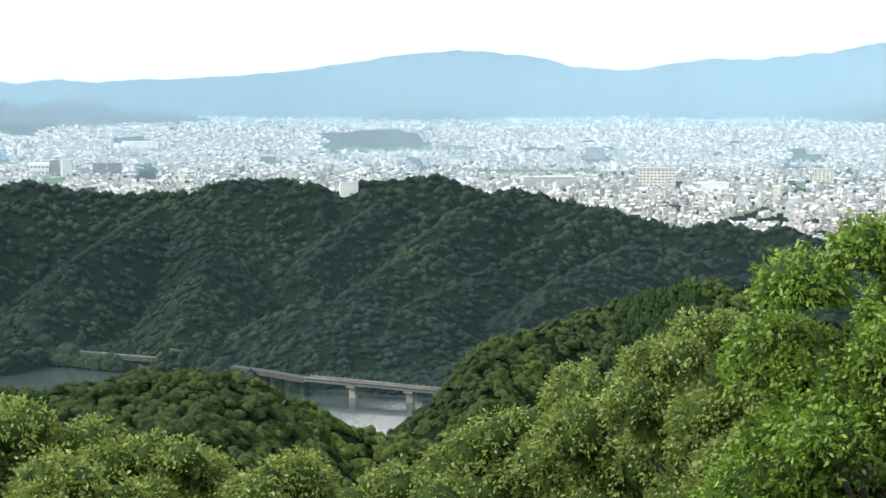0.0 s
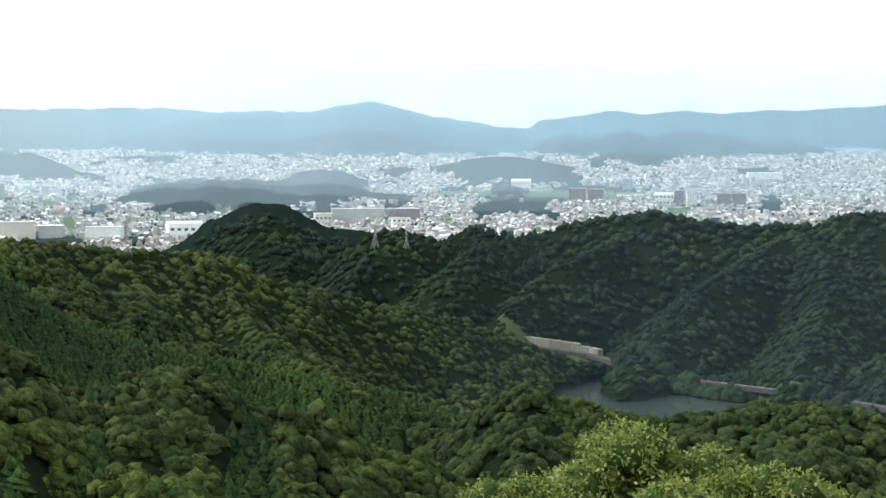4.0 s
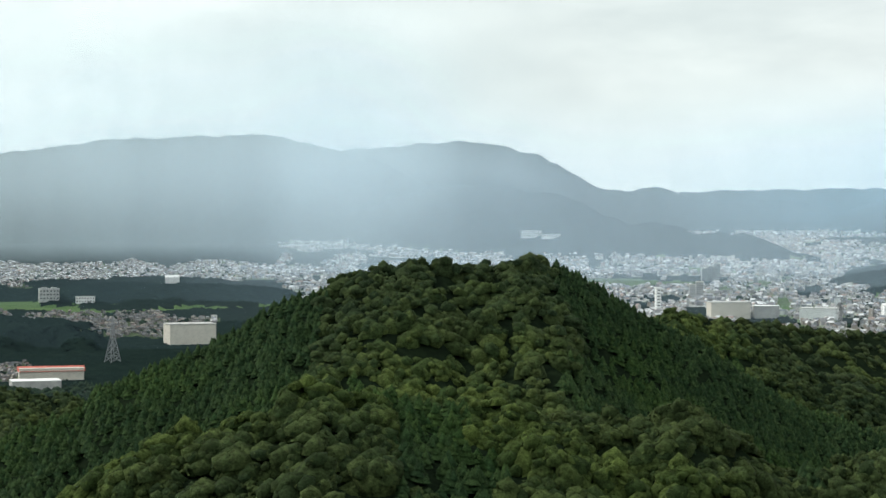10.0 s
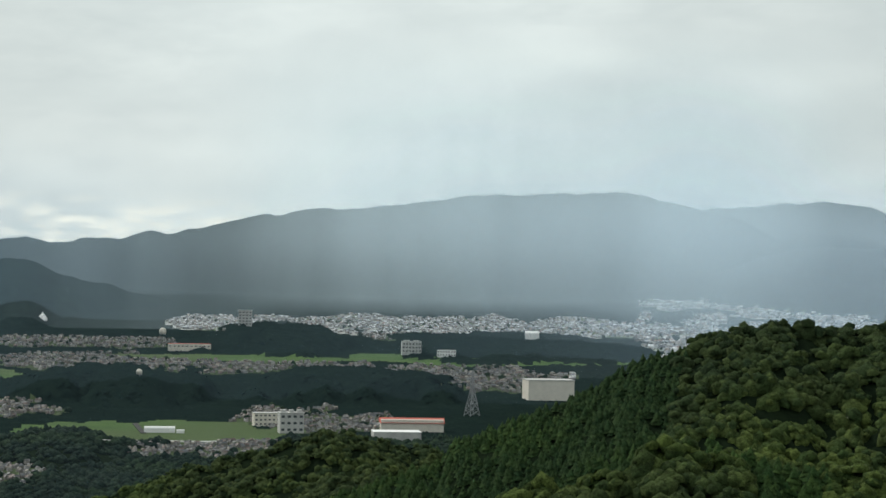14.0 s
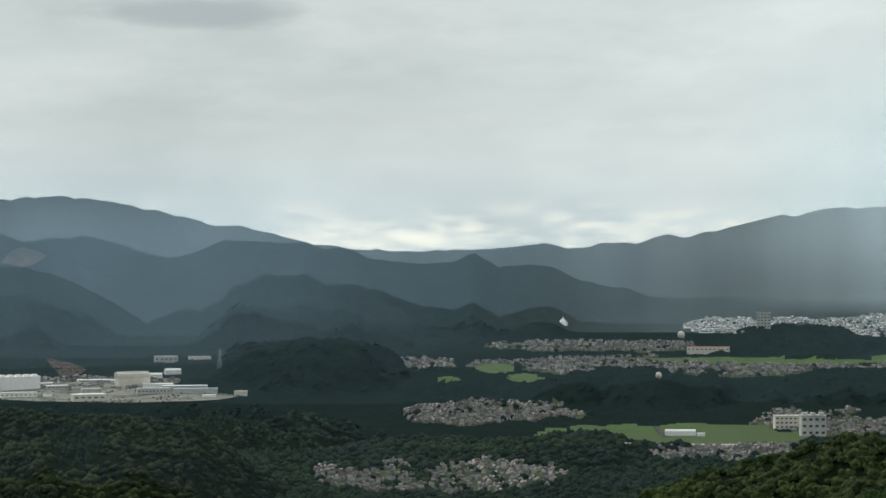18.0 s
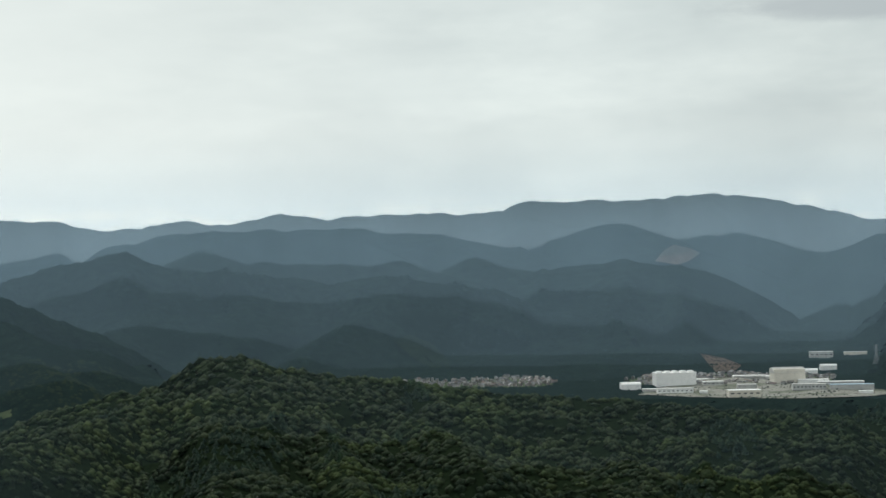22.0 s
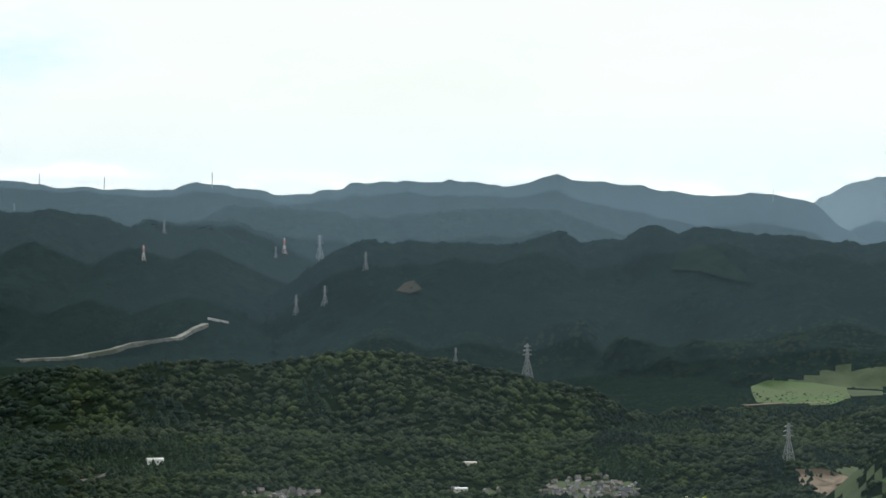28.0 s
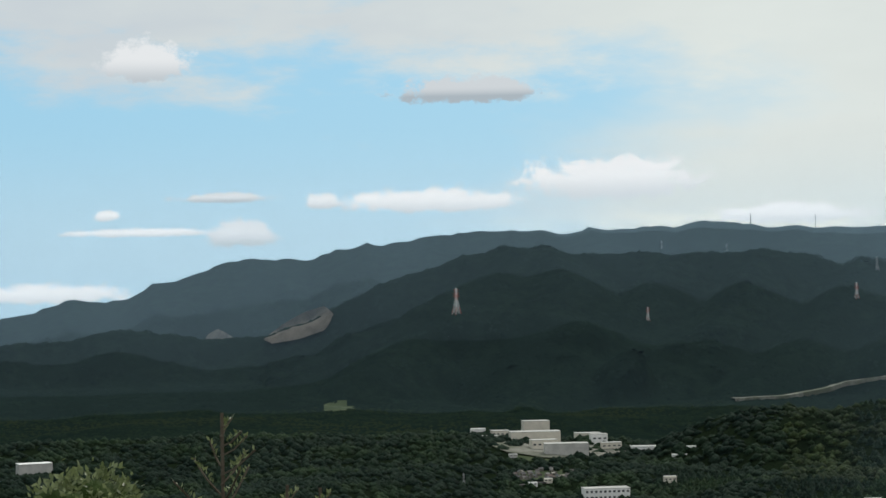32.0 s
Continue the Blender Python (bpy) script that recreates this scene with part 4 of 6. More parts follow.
def scatter(name, protos, places, sizes, mat, label, tall=1.0, smooth=True, lean=None):
    """Many crowns in one mesh; with lean the canopy follows the slope."""
    vs, fs, n = [], [], 0
    pick = RNG.integers(0, len(protos), len(places))
    for k, (pv, pf) in enumerate(protos):
        P, S = places[pick == k], sizes[pick == k]
        if not len(P):
            continue
        a = RNG.uniform(0, 6.283, len(P))
        st = RNG.uniform(0.85, 1.2, len(P)) * tall
        c, s = np.cos(a)[:, None], np.sin(a)[:, None]
        x, y, z = pv[:, 0][None], pv[:, 1][None], pv[:, 2][None]
        V = np.stack([(x * c - y * s) * S[:, None], (x * s + y * c) * S[:, None], z * (S * st)[:, None]], -1) + P[:, None, :]
        if lean is not None:
            G = lean[pick == k]
            V[:, :, 2] += (V[:, :, 0] - P[:, None, 0]) * G[:, :1] + (V[:, :, 1] - P[:, None, 1]) * G[:, 1:]
        F = pf[None] + (np.arange(len(P)) * len(pv))[:, None, None] + n
        vs.append(V.reshape(-1, 3))
        fs.append(F.reshape(-1, 3))
        n += V.shape[0] * V.shape[1]
    ob = new(name, mesh_of(name, np.concatenate(vs), np.concatenate(fs), [mat], None, smooth))
    return tagged(ob, label, "woods", kind="stuff")


def tree_places(r0, r1, size_of, spacing, hidden=0.05, seed=1, sink=0.0):
    """Random spots on wooded ground between two distances, thinned where crests hide them."""
    g = np.random.default_rng(seed)
    az, r, z = GRID
    ok = (az[:-1, :-1] >= -14.5) & (az[:-1, :-1] < 137) & (r[:-1, :-1] >= r0) & (r[:-1, :-1] < r1)
    dr, da = (r[1:, :-1] - r[:-1, :-1]), np.radians(np.diff(az, axis=1))[:-1]
    area = dr * da * r[:-1, :-1]
    want = area / (size_of(r[:-1, :-1]) * spacing) ** 2 * np.where(SEEN[:-1, :-1] | SEEN[1:, :-1], 1.0, hidden) * ok
    count = g.poisson(want)
    i, j = np.nonzero(count)
    i, j = np.repeat(i, count[i, j]), np.repeat(j, count[i, j])
    A = az[i, j] + g.random(len(i)) * (az[i, j + 1] - az[i, j])
    R = r[i, j] + g.random(len(i)) * (r[i + 1, j] - r[i, j])
    Z = land(A, R)
    low_edge = np.interp(A, [-14, 15, 22, 35, 45, 60, 85, 90, 137], [-12.5, -12.5, -11, -9.6, -8.2, -7.6, -7.6, -8.3, -8.3])
    keep = (cover(A, R, Z) == 0) & ((Z > LAKE_Z + 2) | (A < -3) | (A > 15)) & (np.degrees(np.arctan2(Z, R)) > low_edge)
    A, R, Z = A[keep], R[keep], Z[keep]
    S = size_of(R) * g.uniform(0.5, 1.3, len(R)) * 0.58
    a = np.radians(A)
    P = np.stack([-np.sin(a) * R, np.cos(a) * R, Z + EYE - S * sink], -1)
    return A, R, P, S


def cedar_stand(A, R):
    """Planted cedar on the flank of the near peak and in blocks elsewhere."""
    n = fbm(A / 2.2 + 5, R / 160.0, 3)
    flank = (A > 20) & (A < 50) & (R > 450) & (R < 880)
    return np.where(flank, n * 0.7 + 0.2 - 0.42 * np.exp(-((A - 36.0) / 2.8) ** 2) > 0, n > 0.16)


HEADS = [cauliflower(k, 13, 1, 10) for k in range(5)]
HEADS_FAR = [cauliflower(40 + k, 5, 1, 2) for k in range(6)]
BLOBS = [lumpy(1, 20 + k, 0.5) for k in range(6)]
SPIRES = [spire(k) for k in range(5)]

def dome(seed):
    """A low far-off clump of canopy."""
    g = np.random.default_rng(seed)
    v = [(math.cos(k * 1.0472) * g.uniform(0.8, 1.2), math.sin(k * 1.0472) * g.uniform(0.8, 1.2), -0.3 + g.uniform(-0.15, 0.15)) for k in range(6)]
    v += [(g.uniform(-0.3, 0.3), g.uniform(-0.3, 0.3), g.uniform(0.6, 0.95))]
    return np.array(v), np.array([(k, (k + 1) % 6, 6) for k in range(6)])


DOMES = [dome(k) for k in range(8)]
CLUMPS = [clump(60 + k) for k in range(8)]
for lo, hi, size_of, spacing, protos, word in (
        (140, 480, lambda r: 9.0 + 0 * r, 0.62, HEADS, "near"),
        (480, 1000, lambda r: 8.0 + 0 * r, 0.61, HEADS_FAR, "hillside"),
        (1000, 1900, lambda r: np.maximum(6.6, r * 0.0054), 0.78, CLUMPS, "valley"),
        (1900, 3900, lambda r: r * 0.0036, 0.84, DOMES, "distant")):
    A, R, P, S = tree_places(lo, hi, size_of, spacing, hidden=0.02, seed=int(lo), sink=0.0 if lo < 1000 else 0.2)
    ced = cedar_stand(A, R) & (lo < 1900)
    if lo == 1900:
        keep = (R < 3350) | (hillock_height(A, R) > 2.5)
        A, R, P, S, ced = A[keep], R[keep], P[keep], S[keep], ced[keep]
    G = fall_line(A, R) * (0.5 if lo < 1900 else 1.0)
    tall = 1.0 if lo < 1900 else 0.6
    if lo == 1000:
        spur = ~ced & (R < 1430) & (A > 13) & (A < 40)
        # Beyond 114.5 degrees the darker canopy colour stands in for cloud shadow.
        south = ~ced & (A > 66) & (A < 114.5)
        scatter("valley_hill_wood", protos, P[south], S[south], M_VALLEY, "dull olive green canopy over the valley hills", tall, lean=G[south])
        scatter("spur_broadleaf_wood", protos, P[spur], S[spur], M_SPURLIT, "olive green rounded broadleaf canopy on the lower spurs", tall, lean=G[spur])
        rest = ~spur & ~south
        P, S, ced, G = P[rest], S[rest], ced[rest], G[rest]
    if lo == 1900:
        near = (R < 2350) & (A > 84)
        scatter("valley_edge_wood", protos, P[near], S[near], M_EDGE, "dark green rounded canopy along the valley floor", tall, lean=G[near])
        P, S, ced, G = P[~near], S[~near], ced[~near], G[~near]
    scatter(f"{word}_broadleaf_wood", protos, P[~ced], S[~ced], M_SUNLIT if lo < 480 else M_BROAD if lo < 1000 else M_WOODS if lo < 1900 else M_FARWOODS, "dark green rounded broadleaf canopy on the hills", tall, lean=G[~ced])
    if lo < 1900:
        A, R, P, S = tree_places(lo, hi, lambda r: size_of(r) * (0.44 if lo < 1000 else 0.75), spacing * (1.0 if lo < 1000 else 1.2), seed=int(lo) + 1)
        ced = cedar_stand(A, R)
        scatter(f"{word}_cedar_wood", SPIRES, P[ced], S[ced], M_CONIFER if lo < 1000 else M_WOODS, "dark green pointed cedar canopy on the slopes", 0.8 if lo < 1000 else 0.62, True, lean=fall_line(A[ced], R[ced]) * 0.5)

def shore_trees():
    """Trees between the road and the water, hiding much of the road."""
    g = np.random.default_rng(31)
    A = np.concatenate([g.uniform(5.2, 7.1, 95), g.uniform(8.9, 12.2, 150)])
    R = shore_road(A) - g.uniform(5.0, 11, len(A))
    a = np.radians(A)
    Z = np.maximum(land(A, R), LAKE_Z + 0.5)
    S = g.uniform(3.6, 6.2, len(A))
    P = np.stack([-np.sin(a) * R, np.cos(a) * R, Z + EYE + S * 0.35], -1)
    scatter("shore_trees", BLOBS, P, S, M_WOODS, "dark green trees between road and water", 1.2)


shore_trees()

# ---- lake ----
def build_lake():
    az = np.radians(np.linspace(-3, 14, 60))
    rr = np.linspace(850, 1500, 12)
    A, R = np.meshgrid(az, rr)
    v = np.stack([-np.sin(A) * R, np.cos(A) * R, np.full(A.shape, EYE + LAKE_Z)], -1).reshape(-1, 3)
    i = np.arange(A.size).reshape(A.shape)
    q = np.stack([i[:-1, :-1], i[1:, :-1], i[1:, 1:], i[:-1, 1:]], -1).reshape(-1, 4)
    tagged(new("water", mesh_of("water", v, q, [M_WATER])), "calm grey-green reservoir water", "water", kind="structure")


build_lake()


# ---- the town on the plain, and the villages ----
def house_proto(gable):
    if gable:
        v = [(-1, -.7, 0), (1, -.7, 0), (1, .7, 0), (-1, .7, 0), (-1, -.7, 1), (1, -.7, 1), (1, .7, 1), (-1, .7, 1), (-1, 0, 1.5), (1, 0, 1.5)]
        walls = [(0, 1, 5), (0, 5, 4), (1, 2, 6), (1, 6, 5), (2, 3, 7), (2, 7, 6), (3, 0, 4), (3, 4, 7), (4, 8, 7), (5, 6, 9)]
        roof = [(4, 5, 9), (4, 9, 8), (6, 7, 8), (6, 8, 9)]
    else:
        v = [(-1, -.7, 0), (1, -.7, 0), (1, .7, 0), (-1, .7, 0), (-1, -.7, 1), (1, -.7, 1), (1, .7, 1), (-1, .7, 1)]
        walls = [(0, 1, 5), (0, 5, 4), (1, 2, 6), (1, 6, 5), (2, 3, 7), (2, 7, 6), (3, 0, 4), (3, 4, 7)]
        roof = [(4, 5, 6), (4, 6, 7)]
    v = np.array(v, float)
    # walls and roof are separate islands
    n = len(v)
    return np.concatenate([v, v * [1.08, 1.1, 1] + [0, 0, 0.01]]), np.array(walls), np.array(roof) + n


def build_town():
    g = np.random.default_rng(8)
    az, r, z = GRID
    ok = (az[:-1, :-1] >= -14.5) & (az[:-1, :-1] < 137) & (r[:-1, :-1] > 1200)
    dr, da = (r[1:, :-1] - r[:-1, :-1]), np.radians(np.diff(az, axis=1))[:-1]
    size = lambda q: np.interp(q, [1200, 1900, 2500, 3000, 3600, 4200, 4900], [5.5, 5.2, 6.8, 7.0, 6.2, 5.4, 4.8])
    small = lambda a, q: size(q) * np.where(a > 42, 0.66, 1.0)
    want = dr * da * r[:-1, :-1] / (small(az[:-1, :-1], r[:-1, :-1]) * np.where(az[:-1, :-1] > 42, 2.1, 1.95)) ** 2 * ok * (SEEN[:-1, :-1] | SEEN[1:, :-1])
    count = g.poisson(want)
    i, j = np.nonzero(count)
    i, j = np.repeat(i, count[i, j]), np.repeat(j, count[i, j])
    A = az[i, j] + g.random(len(i)) * (az[i, j + 1] - az[i, j])
    R = r[i, j] + g.random(len(i)) * (r[i + 1, j] - r[i, j])
    Z = land(A, R)
    kind = cover(A, R, Z)
    wide = [(p, q, u * 1.35, v * 1.7) for p, q, u, v in TOWNS]
    edge = (kind == 0) & inside(A, np.degrees(np.arctan2(Z, R)), wide) & (Z < floor_height(A, R) + 6) & (g.random(len(A)) < np.where(A > 36, 0.0, 0.10))
    keep = ((kind == 1) | edge) & ((A < 68) | (g.random(len(A)) < 0.9))
    A, R, Z = A[keep], R[keep], Z[keep]
    s = small(A, R) * 0.5
    block = fbm(A / 1.6 + 3, R / 300.0, 2)
    big = g.random(len(A)) < (0.025 + 0.10 * (block > 0.10)) * (A < 44)
    tower = ~big & (g.random(len(A)) < np.interp(A, [4, 12], [0.06, 0.012])) & (A < 40) & (R > 2200)
    kinds = [(~big & ~tower, True), (big | tower, False)]
    turn = np.radians(A + np.where(block > 0, 25, -15) + g.integers(0, 2, len(A)) * 90 + g.normal(0, 5, len(A)))
    wid = s * np.where(big, g.uniform(1.6, 3.4, len(A)), g.uniform(0.75, 1.2, len(A)))
    dep = s * np.where(big, g.uniform(1.4, 2.6, len(A)), g.uniform(0.8, 1.2, len(A)))
    hei = s * np.where(big, g.uniform(0.9, 1.6, len(A)), np.where(tower, g.uniform(2.0, 4.5, len(A)), g.uniform(0.9, 1.5, len(A))))
    for here, name, mats, label in ((A < 43, "town_houses", [M_WALLS, M_ROOFS], "dense pale houses, flats and sheds of the town"), ((A >= 43) & (R > 3250), "far_town_houses", [M_PLASTER, M_ROOFS], "pale houses and flats at the foot of the rainy mountain"), ((A >= 43) & (R <= 3250), "village_houses", [M_PLASTER, M_TILES], "tile-roofed village houses among the woods")):
      vs, fs, ix, n = [], [], [], 0
      for m, gable in kinds:
        m = m & here
        pv, wf, rf = house_proto(gable)
        f = np.concatenate([wf, rf])
        c, sn = np.cos(turn[m])[:, None], np.sin(turn[m])[:, None]
        x, y = pv[:, 0][None] * wid[m][:, None], pv[:, 1][None] * dep[m][:, None]
        a = np.radians(A[m])
        V = np.stack([x * c - y * sn - (np.sin(a) * R[m])[:, None], x * sn + y * c + (np.cos(a) * R[m])[:, None], pv[:, 2][None] * hei[m][:, None] + (Z[m] + EYE - 0.3)[:, None]], -1)
        F = f[None] + (np.arange(m.sum()) * len(pv))[:, None, None] + n
        vs.append(V.reshape(-1, 3)), fs.append(F.reshape(-1, 3))
        ix.append(np.tile(np.r_[np.zeros(len(wf)), np.ones(len(rf))], m.sum()))
        n += V.shape[0] * V.shape[1]
      ob = new(name, mesh_of(name, np.concatenate(vs), np.concatenate(fs), mats, np.concatenate(ix)))
      tagged(ob, label, "houses", kind="stuff")


build_town()


def build_town_trees():
    """Garden and street trees between the houses."""
    g = np.random.default_rng(12)
    n = 26000
    A = g.uniform(-14, 66, n)
    R = np.sqrt(g.uniform(1500.0 ** 2, 4500.0 ** 2, n))
    Z = land(A, R)
    keep = (cover(A, R, Z) == 1) & (fbm(A / 0.7, R / 70.0, 2) > 0.02)
    A, R, Z = A[keep], R[keep], Z[keep]
    a = np.radians(A)
    S = g.uniform(2.0, 5.0, len(A)) * np.interp(R, [1500, 2500, 4500], [0.9, 1.0, 0.7])
    P = np.stack([-np.sin(a) * R, np.cos(a) * R, Z + EYE + S * 0.4], -1)
    scatter("town_trees", BLOBS, P, S, M_WOODS, "small dark green garden trees among the houses")


build_town_trees()


# ---- building kit ----
def empty(name, m, label, category, group=""):
    ob = new(name)
    ob.matrix_world = m
    return tagged(ob, label, category, group)


def part(name, me, parent, label=""):
    ob = new(name, me)
    ob.parent = parent
    return tagged(ob, label) if label else ob


def boxes(name, specs, mat, bevel=0.0):
    """One mesh of boxes, each (x0, y0, z0, x1, y1, z1)."""
    bm = bmesh.new()
    for x0, y0, z0, x1, y1, z1 in specs:
        q = bmesh.ops.create_cube(bm, size=1.0)["verts"]
        bmesh.ops.transform(bm, matrix=Matrix.LocRotScale(((x0 + x1) / 2, (y0 + y1) / 2, (z0 + z1) / 2), None, (x1 - x0, y1 - y0, z1 - z0)), verts=q)
    if bevel:
        bmesh.ops.bevel(bm, geom=bm.edges[:], offset=bevel, segments=1, affect="EDGES")
    me = bpy.data.meshes.new(name)
    bm.to_mesh(me)
    bm.free()
    me.materials.append(mat)
    return me


def beam(bm, p, q, w):
    p, q = Vector(p), Vector(q)
    v = bmesh.ops.create_cube(bm, size=1.0)["verts"]
    m = Matrix.Translation((p + q) / 2) @ (q - p).to_track_quat("Z", "Y").to_matrix().to_4x4() @ Matrix.Diagonal((w, w, (q - p).length, 1))
    bmesh.ops.transform(bm, matrix=m, verts=v)


def beams(name, pairs, w, mat):
    bm = bmesh.new()
    for p, q in pairs:
        beam(bm, p, q, w)
    me = bpy.data.meshes.new(name)
    bm.to_mesh(me)
    bm.free()
    me.materials.append(mat)
    return me


SCAN = np.concatenate([np.linspace(300, 3400, 520), np.linspace(3408, 4900, 180)])


def ground_hit(az, el):
    """Distance at which a line of sight at that height in degrees first meets the ground."""
    e = np.degrees(np.arctan2(land(np.full(len(SCAN), az), SCAN), SCAN))
    k = np.nonzero(e >= el)[0]
    if not len(k):
        return float(SCAN[np.argmax(e)])
    i = k[0]
    if i == 0:
        return float(SCAN[0])
    return float(SCAN[i - 1] + (SCAN[i] - SCAN[i - 1]) * (el - e[i - 1]) / (e[i] - e[i - 1]))


def block(name, label, where, wall, roof, floors=3, bays=6, depth=0.6, turn=0.0, category="building", shape="flat", group="", units=0):
    """A building: where is azimuth, foot height, width and height, in degrees from the lookout."""
    az, el, wd, hd = where
    r = ground_hit(az, el)
    w, h = radians(wd) * r / (abs(math.cos(radians(turn))) + depth * abs(math.sin(radians(turn)))), radians(hd) * r
    d = w * depth
    ob = empty(name, facing(az, r + d * 0.5, turn), label, category, group)
    part("shell", boxes("shell", [(-w / 2, -d / 2, -3, w / 2, d / 2, h * 0.97)], wall, 0.05), ob)
    if shape == "flat":
        t = max(0.3, h * 0.03)
        part("roof", boxes("roof", [(-w / 2 - t, -d / 2 - t, h * 0.97, w / 2 + t, d / 2 + t, h * 0.97 + t)], roof, 0.04), ob)
    elif shape == "gable":
        bm = bmesh.new()
        o = w * 0.02
        pts = [(-w / 2 - o, -d / 2 - o, h * 0.72), (w / 2 + o, -d / 2 - o, h * 0.72), (w / 2 + o, d / 2 + o, h * 0.72), (-w / 2 - o, d / 2 + o, h * 0.72), (-w / 2 - o, 0, h * 1.08), (w / 2 + o, 0, h * 1.08)]
        v = [bm.verts.new(p) for p in pts]
        for f in ((0, 1, 5, 4), (2, 3, 4, 5), (1, 2, 5), (3, 0, 4), (3, 2, 1, 0)):
            bm.faces.new([v[k] for k in f])
        me = bpy.data.meshes.new("roof")
        bm.to_mesh(me)
        bm.free()
        me.materials.append(roof)
        part("roof", me, ob)
    elif shape == "vault":
        n, vs, fs = 14, [], []
        for k in range(n + 1):
            a = math.pi * k / n
            for x in (-w / 2, w / 2):
                vs.append((x, -math.cos(a) * d / 2 * 1.04, h * 0.9 + math.sin(a) * h * 0.5))
        fs = [(2 * k, 2 * k + 1, 2 * k + 3, 2 * k + 2) for k in range(n)]
        part("roof", mesh_of("roof", vs, fs, [roof], None, True), ob)
    for k in range(units):
        x = (k + 0.5) / units * w - w / 2
        s = w / units * 0.28
        part("roof_unit", boxes("roof_unit", [(x - s, -d * 0.3, h * 0.98, x + s, d * 0.1, h * 1.12)], wall, 0.05), ob)
    if floors and bays:
        fh, bw = h * 0.94 / floors, w / bays
        pane = boxes("window", [(-bw * 0.26, -0.1, fh * (0.38 if floors > 1 else 0.5), bw * 0.26, 0.1, fh * (0.74 if floors > 1 else 0.68))], M_GLASS)
        for i in range(floors):
            for j in range(bays):
                q = part("window", pane, ob)
                q.location = (-w / 2 + (j + 0.5) * bw, -d / 2, i * fh)
    return ob



# ---- bare faces and clear-cuts draped on the slopes ----
def draped(name, outline, mat, label):
    """A cleared piece of a slope with a worn outline, lying just above the ground."""
    p = np.array(outline)
    t = np.linspace(0, len(p), 32, endpoint=False)
    q = np.concatenate([p, p[:1]])
    edge = np.stack([np.interp(t, np.arange(len(q)), q[:, c]) for c in (0, 1)], -1)
    mid = p.mean(0)
    edge = mid + (edge - mid) * (1 + 0.16 * fbm(t * 1.3, t * 0 + p[0, 0], 2))[:, None]
    pts = np.concatenate([mid[None]] + [mid + (edge - mid) * f for f in (0.35, 0.7, 1.0)])
    r = np.array([ground_hit(a, e) for a, e in pts])
    r = np.clip(r, np.median(r) * 0.94, np.median(r) * 1.06) * 0.996
    a = np.radians(pts[:, 0])
    v = np.stack([-np.sin(a) * r, np.cos(a) * r, EYE + r * np.tan(np.radians(pts[:, 1]))], -1)
    me = bpy.data.meshes.new(name)
    ring = lambda i, k: 1 + 32 * i + k % 32
    me.from_pydata(v.tolist(), [], [(0, ring(0, k), ring(0, k + 1)) for k in range(32)] + [(ring(i, k), ring(i + 1, k), ring(i + 1, k + 1), ring(i, k + 1)) for i in (0, 1) for k in range(32)])
    me.materials.append(mat)
    me.polygons.foreach_set("use_smooth", [True] * len(me.polygons))
    tagged(new(name, me), label, "clearing", kind="structure")


draped("clearing_main", [(72.47, 0.00), (72.23, 0.29), (71.95, 0.45), (71.52, 0.32), (71.22, 0.20), (71.52, 0.01), (71.88, -0.11)], M_CLEAR, "bare reddish clear-cut on the forested mountain")
draped("quarry_face_large", [(128.64, -1.74), (128.11, -1.37), (127.40, -0.99), (126.94, -0.86), (126.68, -1.10), (126.95, -1.55), (127.65, -1.76), (128.42, -1.89)], M_QUARRY, "bare brown quarry face on the ridge")
draped("quarry_face_small", [(130.33, -1.88), (130.14, -1.59), (129.86, -1.44), (129.62, -1.57), (129.37, -1.73), (129.73, -1.81)], M_QUARRY, "bare brown quarry face on the ridge")
draped("clearing_range", [(98.11, -1.08), (97.80, -0.58), (97.41, -0.34), (96.87, -0.46), (96.33, -0.90), (95.79, -1.43), (96.49, -1.33), (97.26, -1.13)], M_CLEARCUT, "pale green clear-cut below the dark crest")
draped("clearing_slip", [(105.57, -1.69), (105.35, -1.47), (105.09, -1.41), (104.86, -1.66), (105.20, -1.77)], M_CLEAR, "small bare landslip in the dark woods")
draped("clearing_third", [(79.70, -2.03), (79.24, -1.88), (78.64, -2.14), (78.12, -2.67), (78.28, -2.97), (78.96, -2.66), (79.40, -2.34)], M_CLEARCUT, "lighter clear-cut on the forested range")
draped("clearing_works", [(71.31, -2.54), (70.72, -2.66), (70.18, -2.87), (70.34, -3.00), (70.88, -3.09), (71.11, -2.81)], M_CLEAR, "bare grey-brown cutting above the works")
draped("yard_works", [(72.91, -3.63), (71.51, -3.26), (70.42, -3.19), (69.34, -3.30), (68.25, -3.40), (66.71, -3.54), (65.93, -3.65), (66.71, -3.75), (68.88, -3.78), (70.74, -3.74), (71.98, -3.69)], M_STAINED, "grey paved yard of the works")
draped("yard_south", [(122.71, -4.60), (121.01, -4.72), (119.77, -4.78), (118.68, -4.96), (119.77, -5.13), (121.01, -5.12), (122.09, -4.94)], M_STAINED, "grey paved yard of the southern works")
draped("slope_earth", [(94.65, -6.45), (93.88, -6.40), (93.11, -6.67), (92.50, -7.02), (92.96, -7.28), (93.88, -7.14), (94.50, -6.84)], M_EARTH, "bare orange earth slope above the village")
draped("slope_green", [(92.43, -6.67), (90.98, -6.54), (90.52, -6.79), (91.59, -7.01)], M_FIELD, "green terrace beside the bare slope")
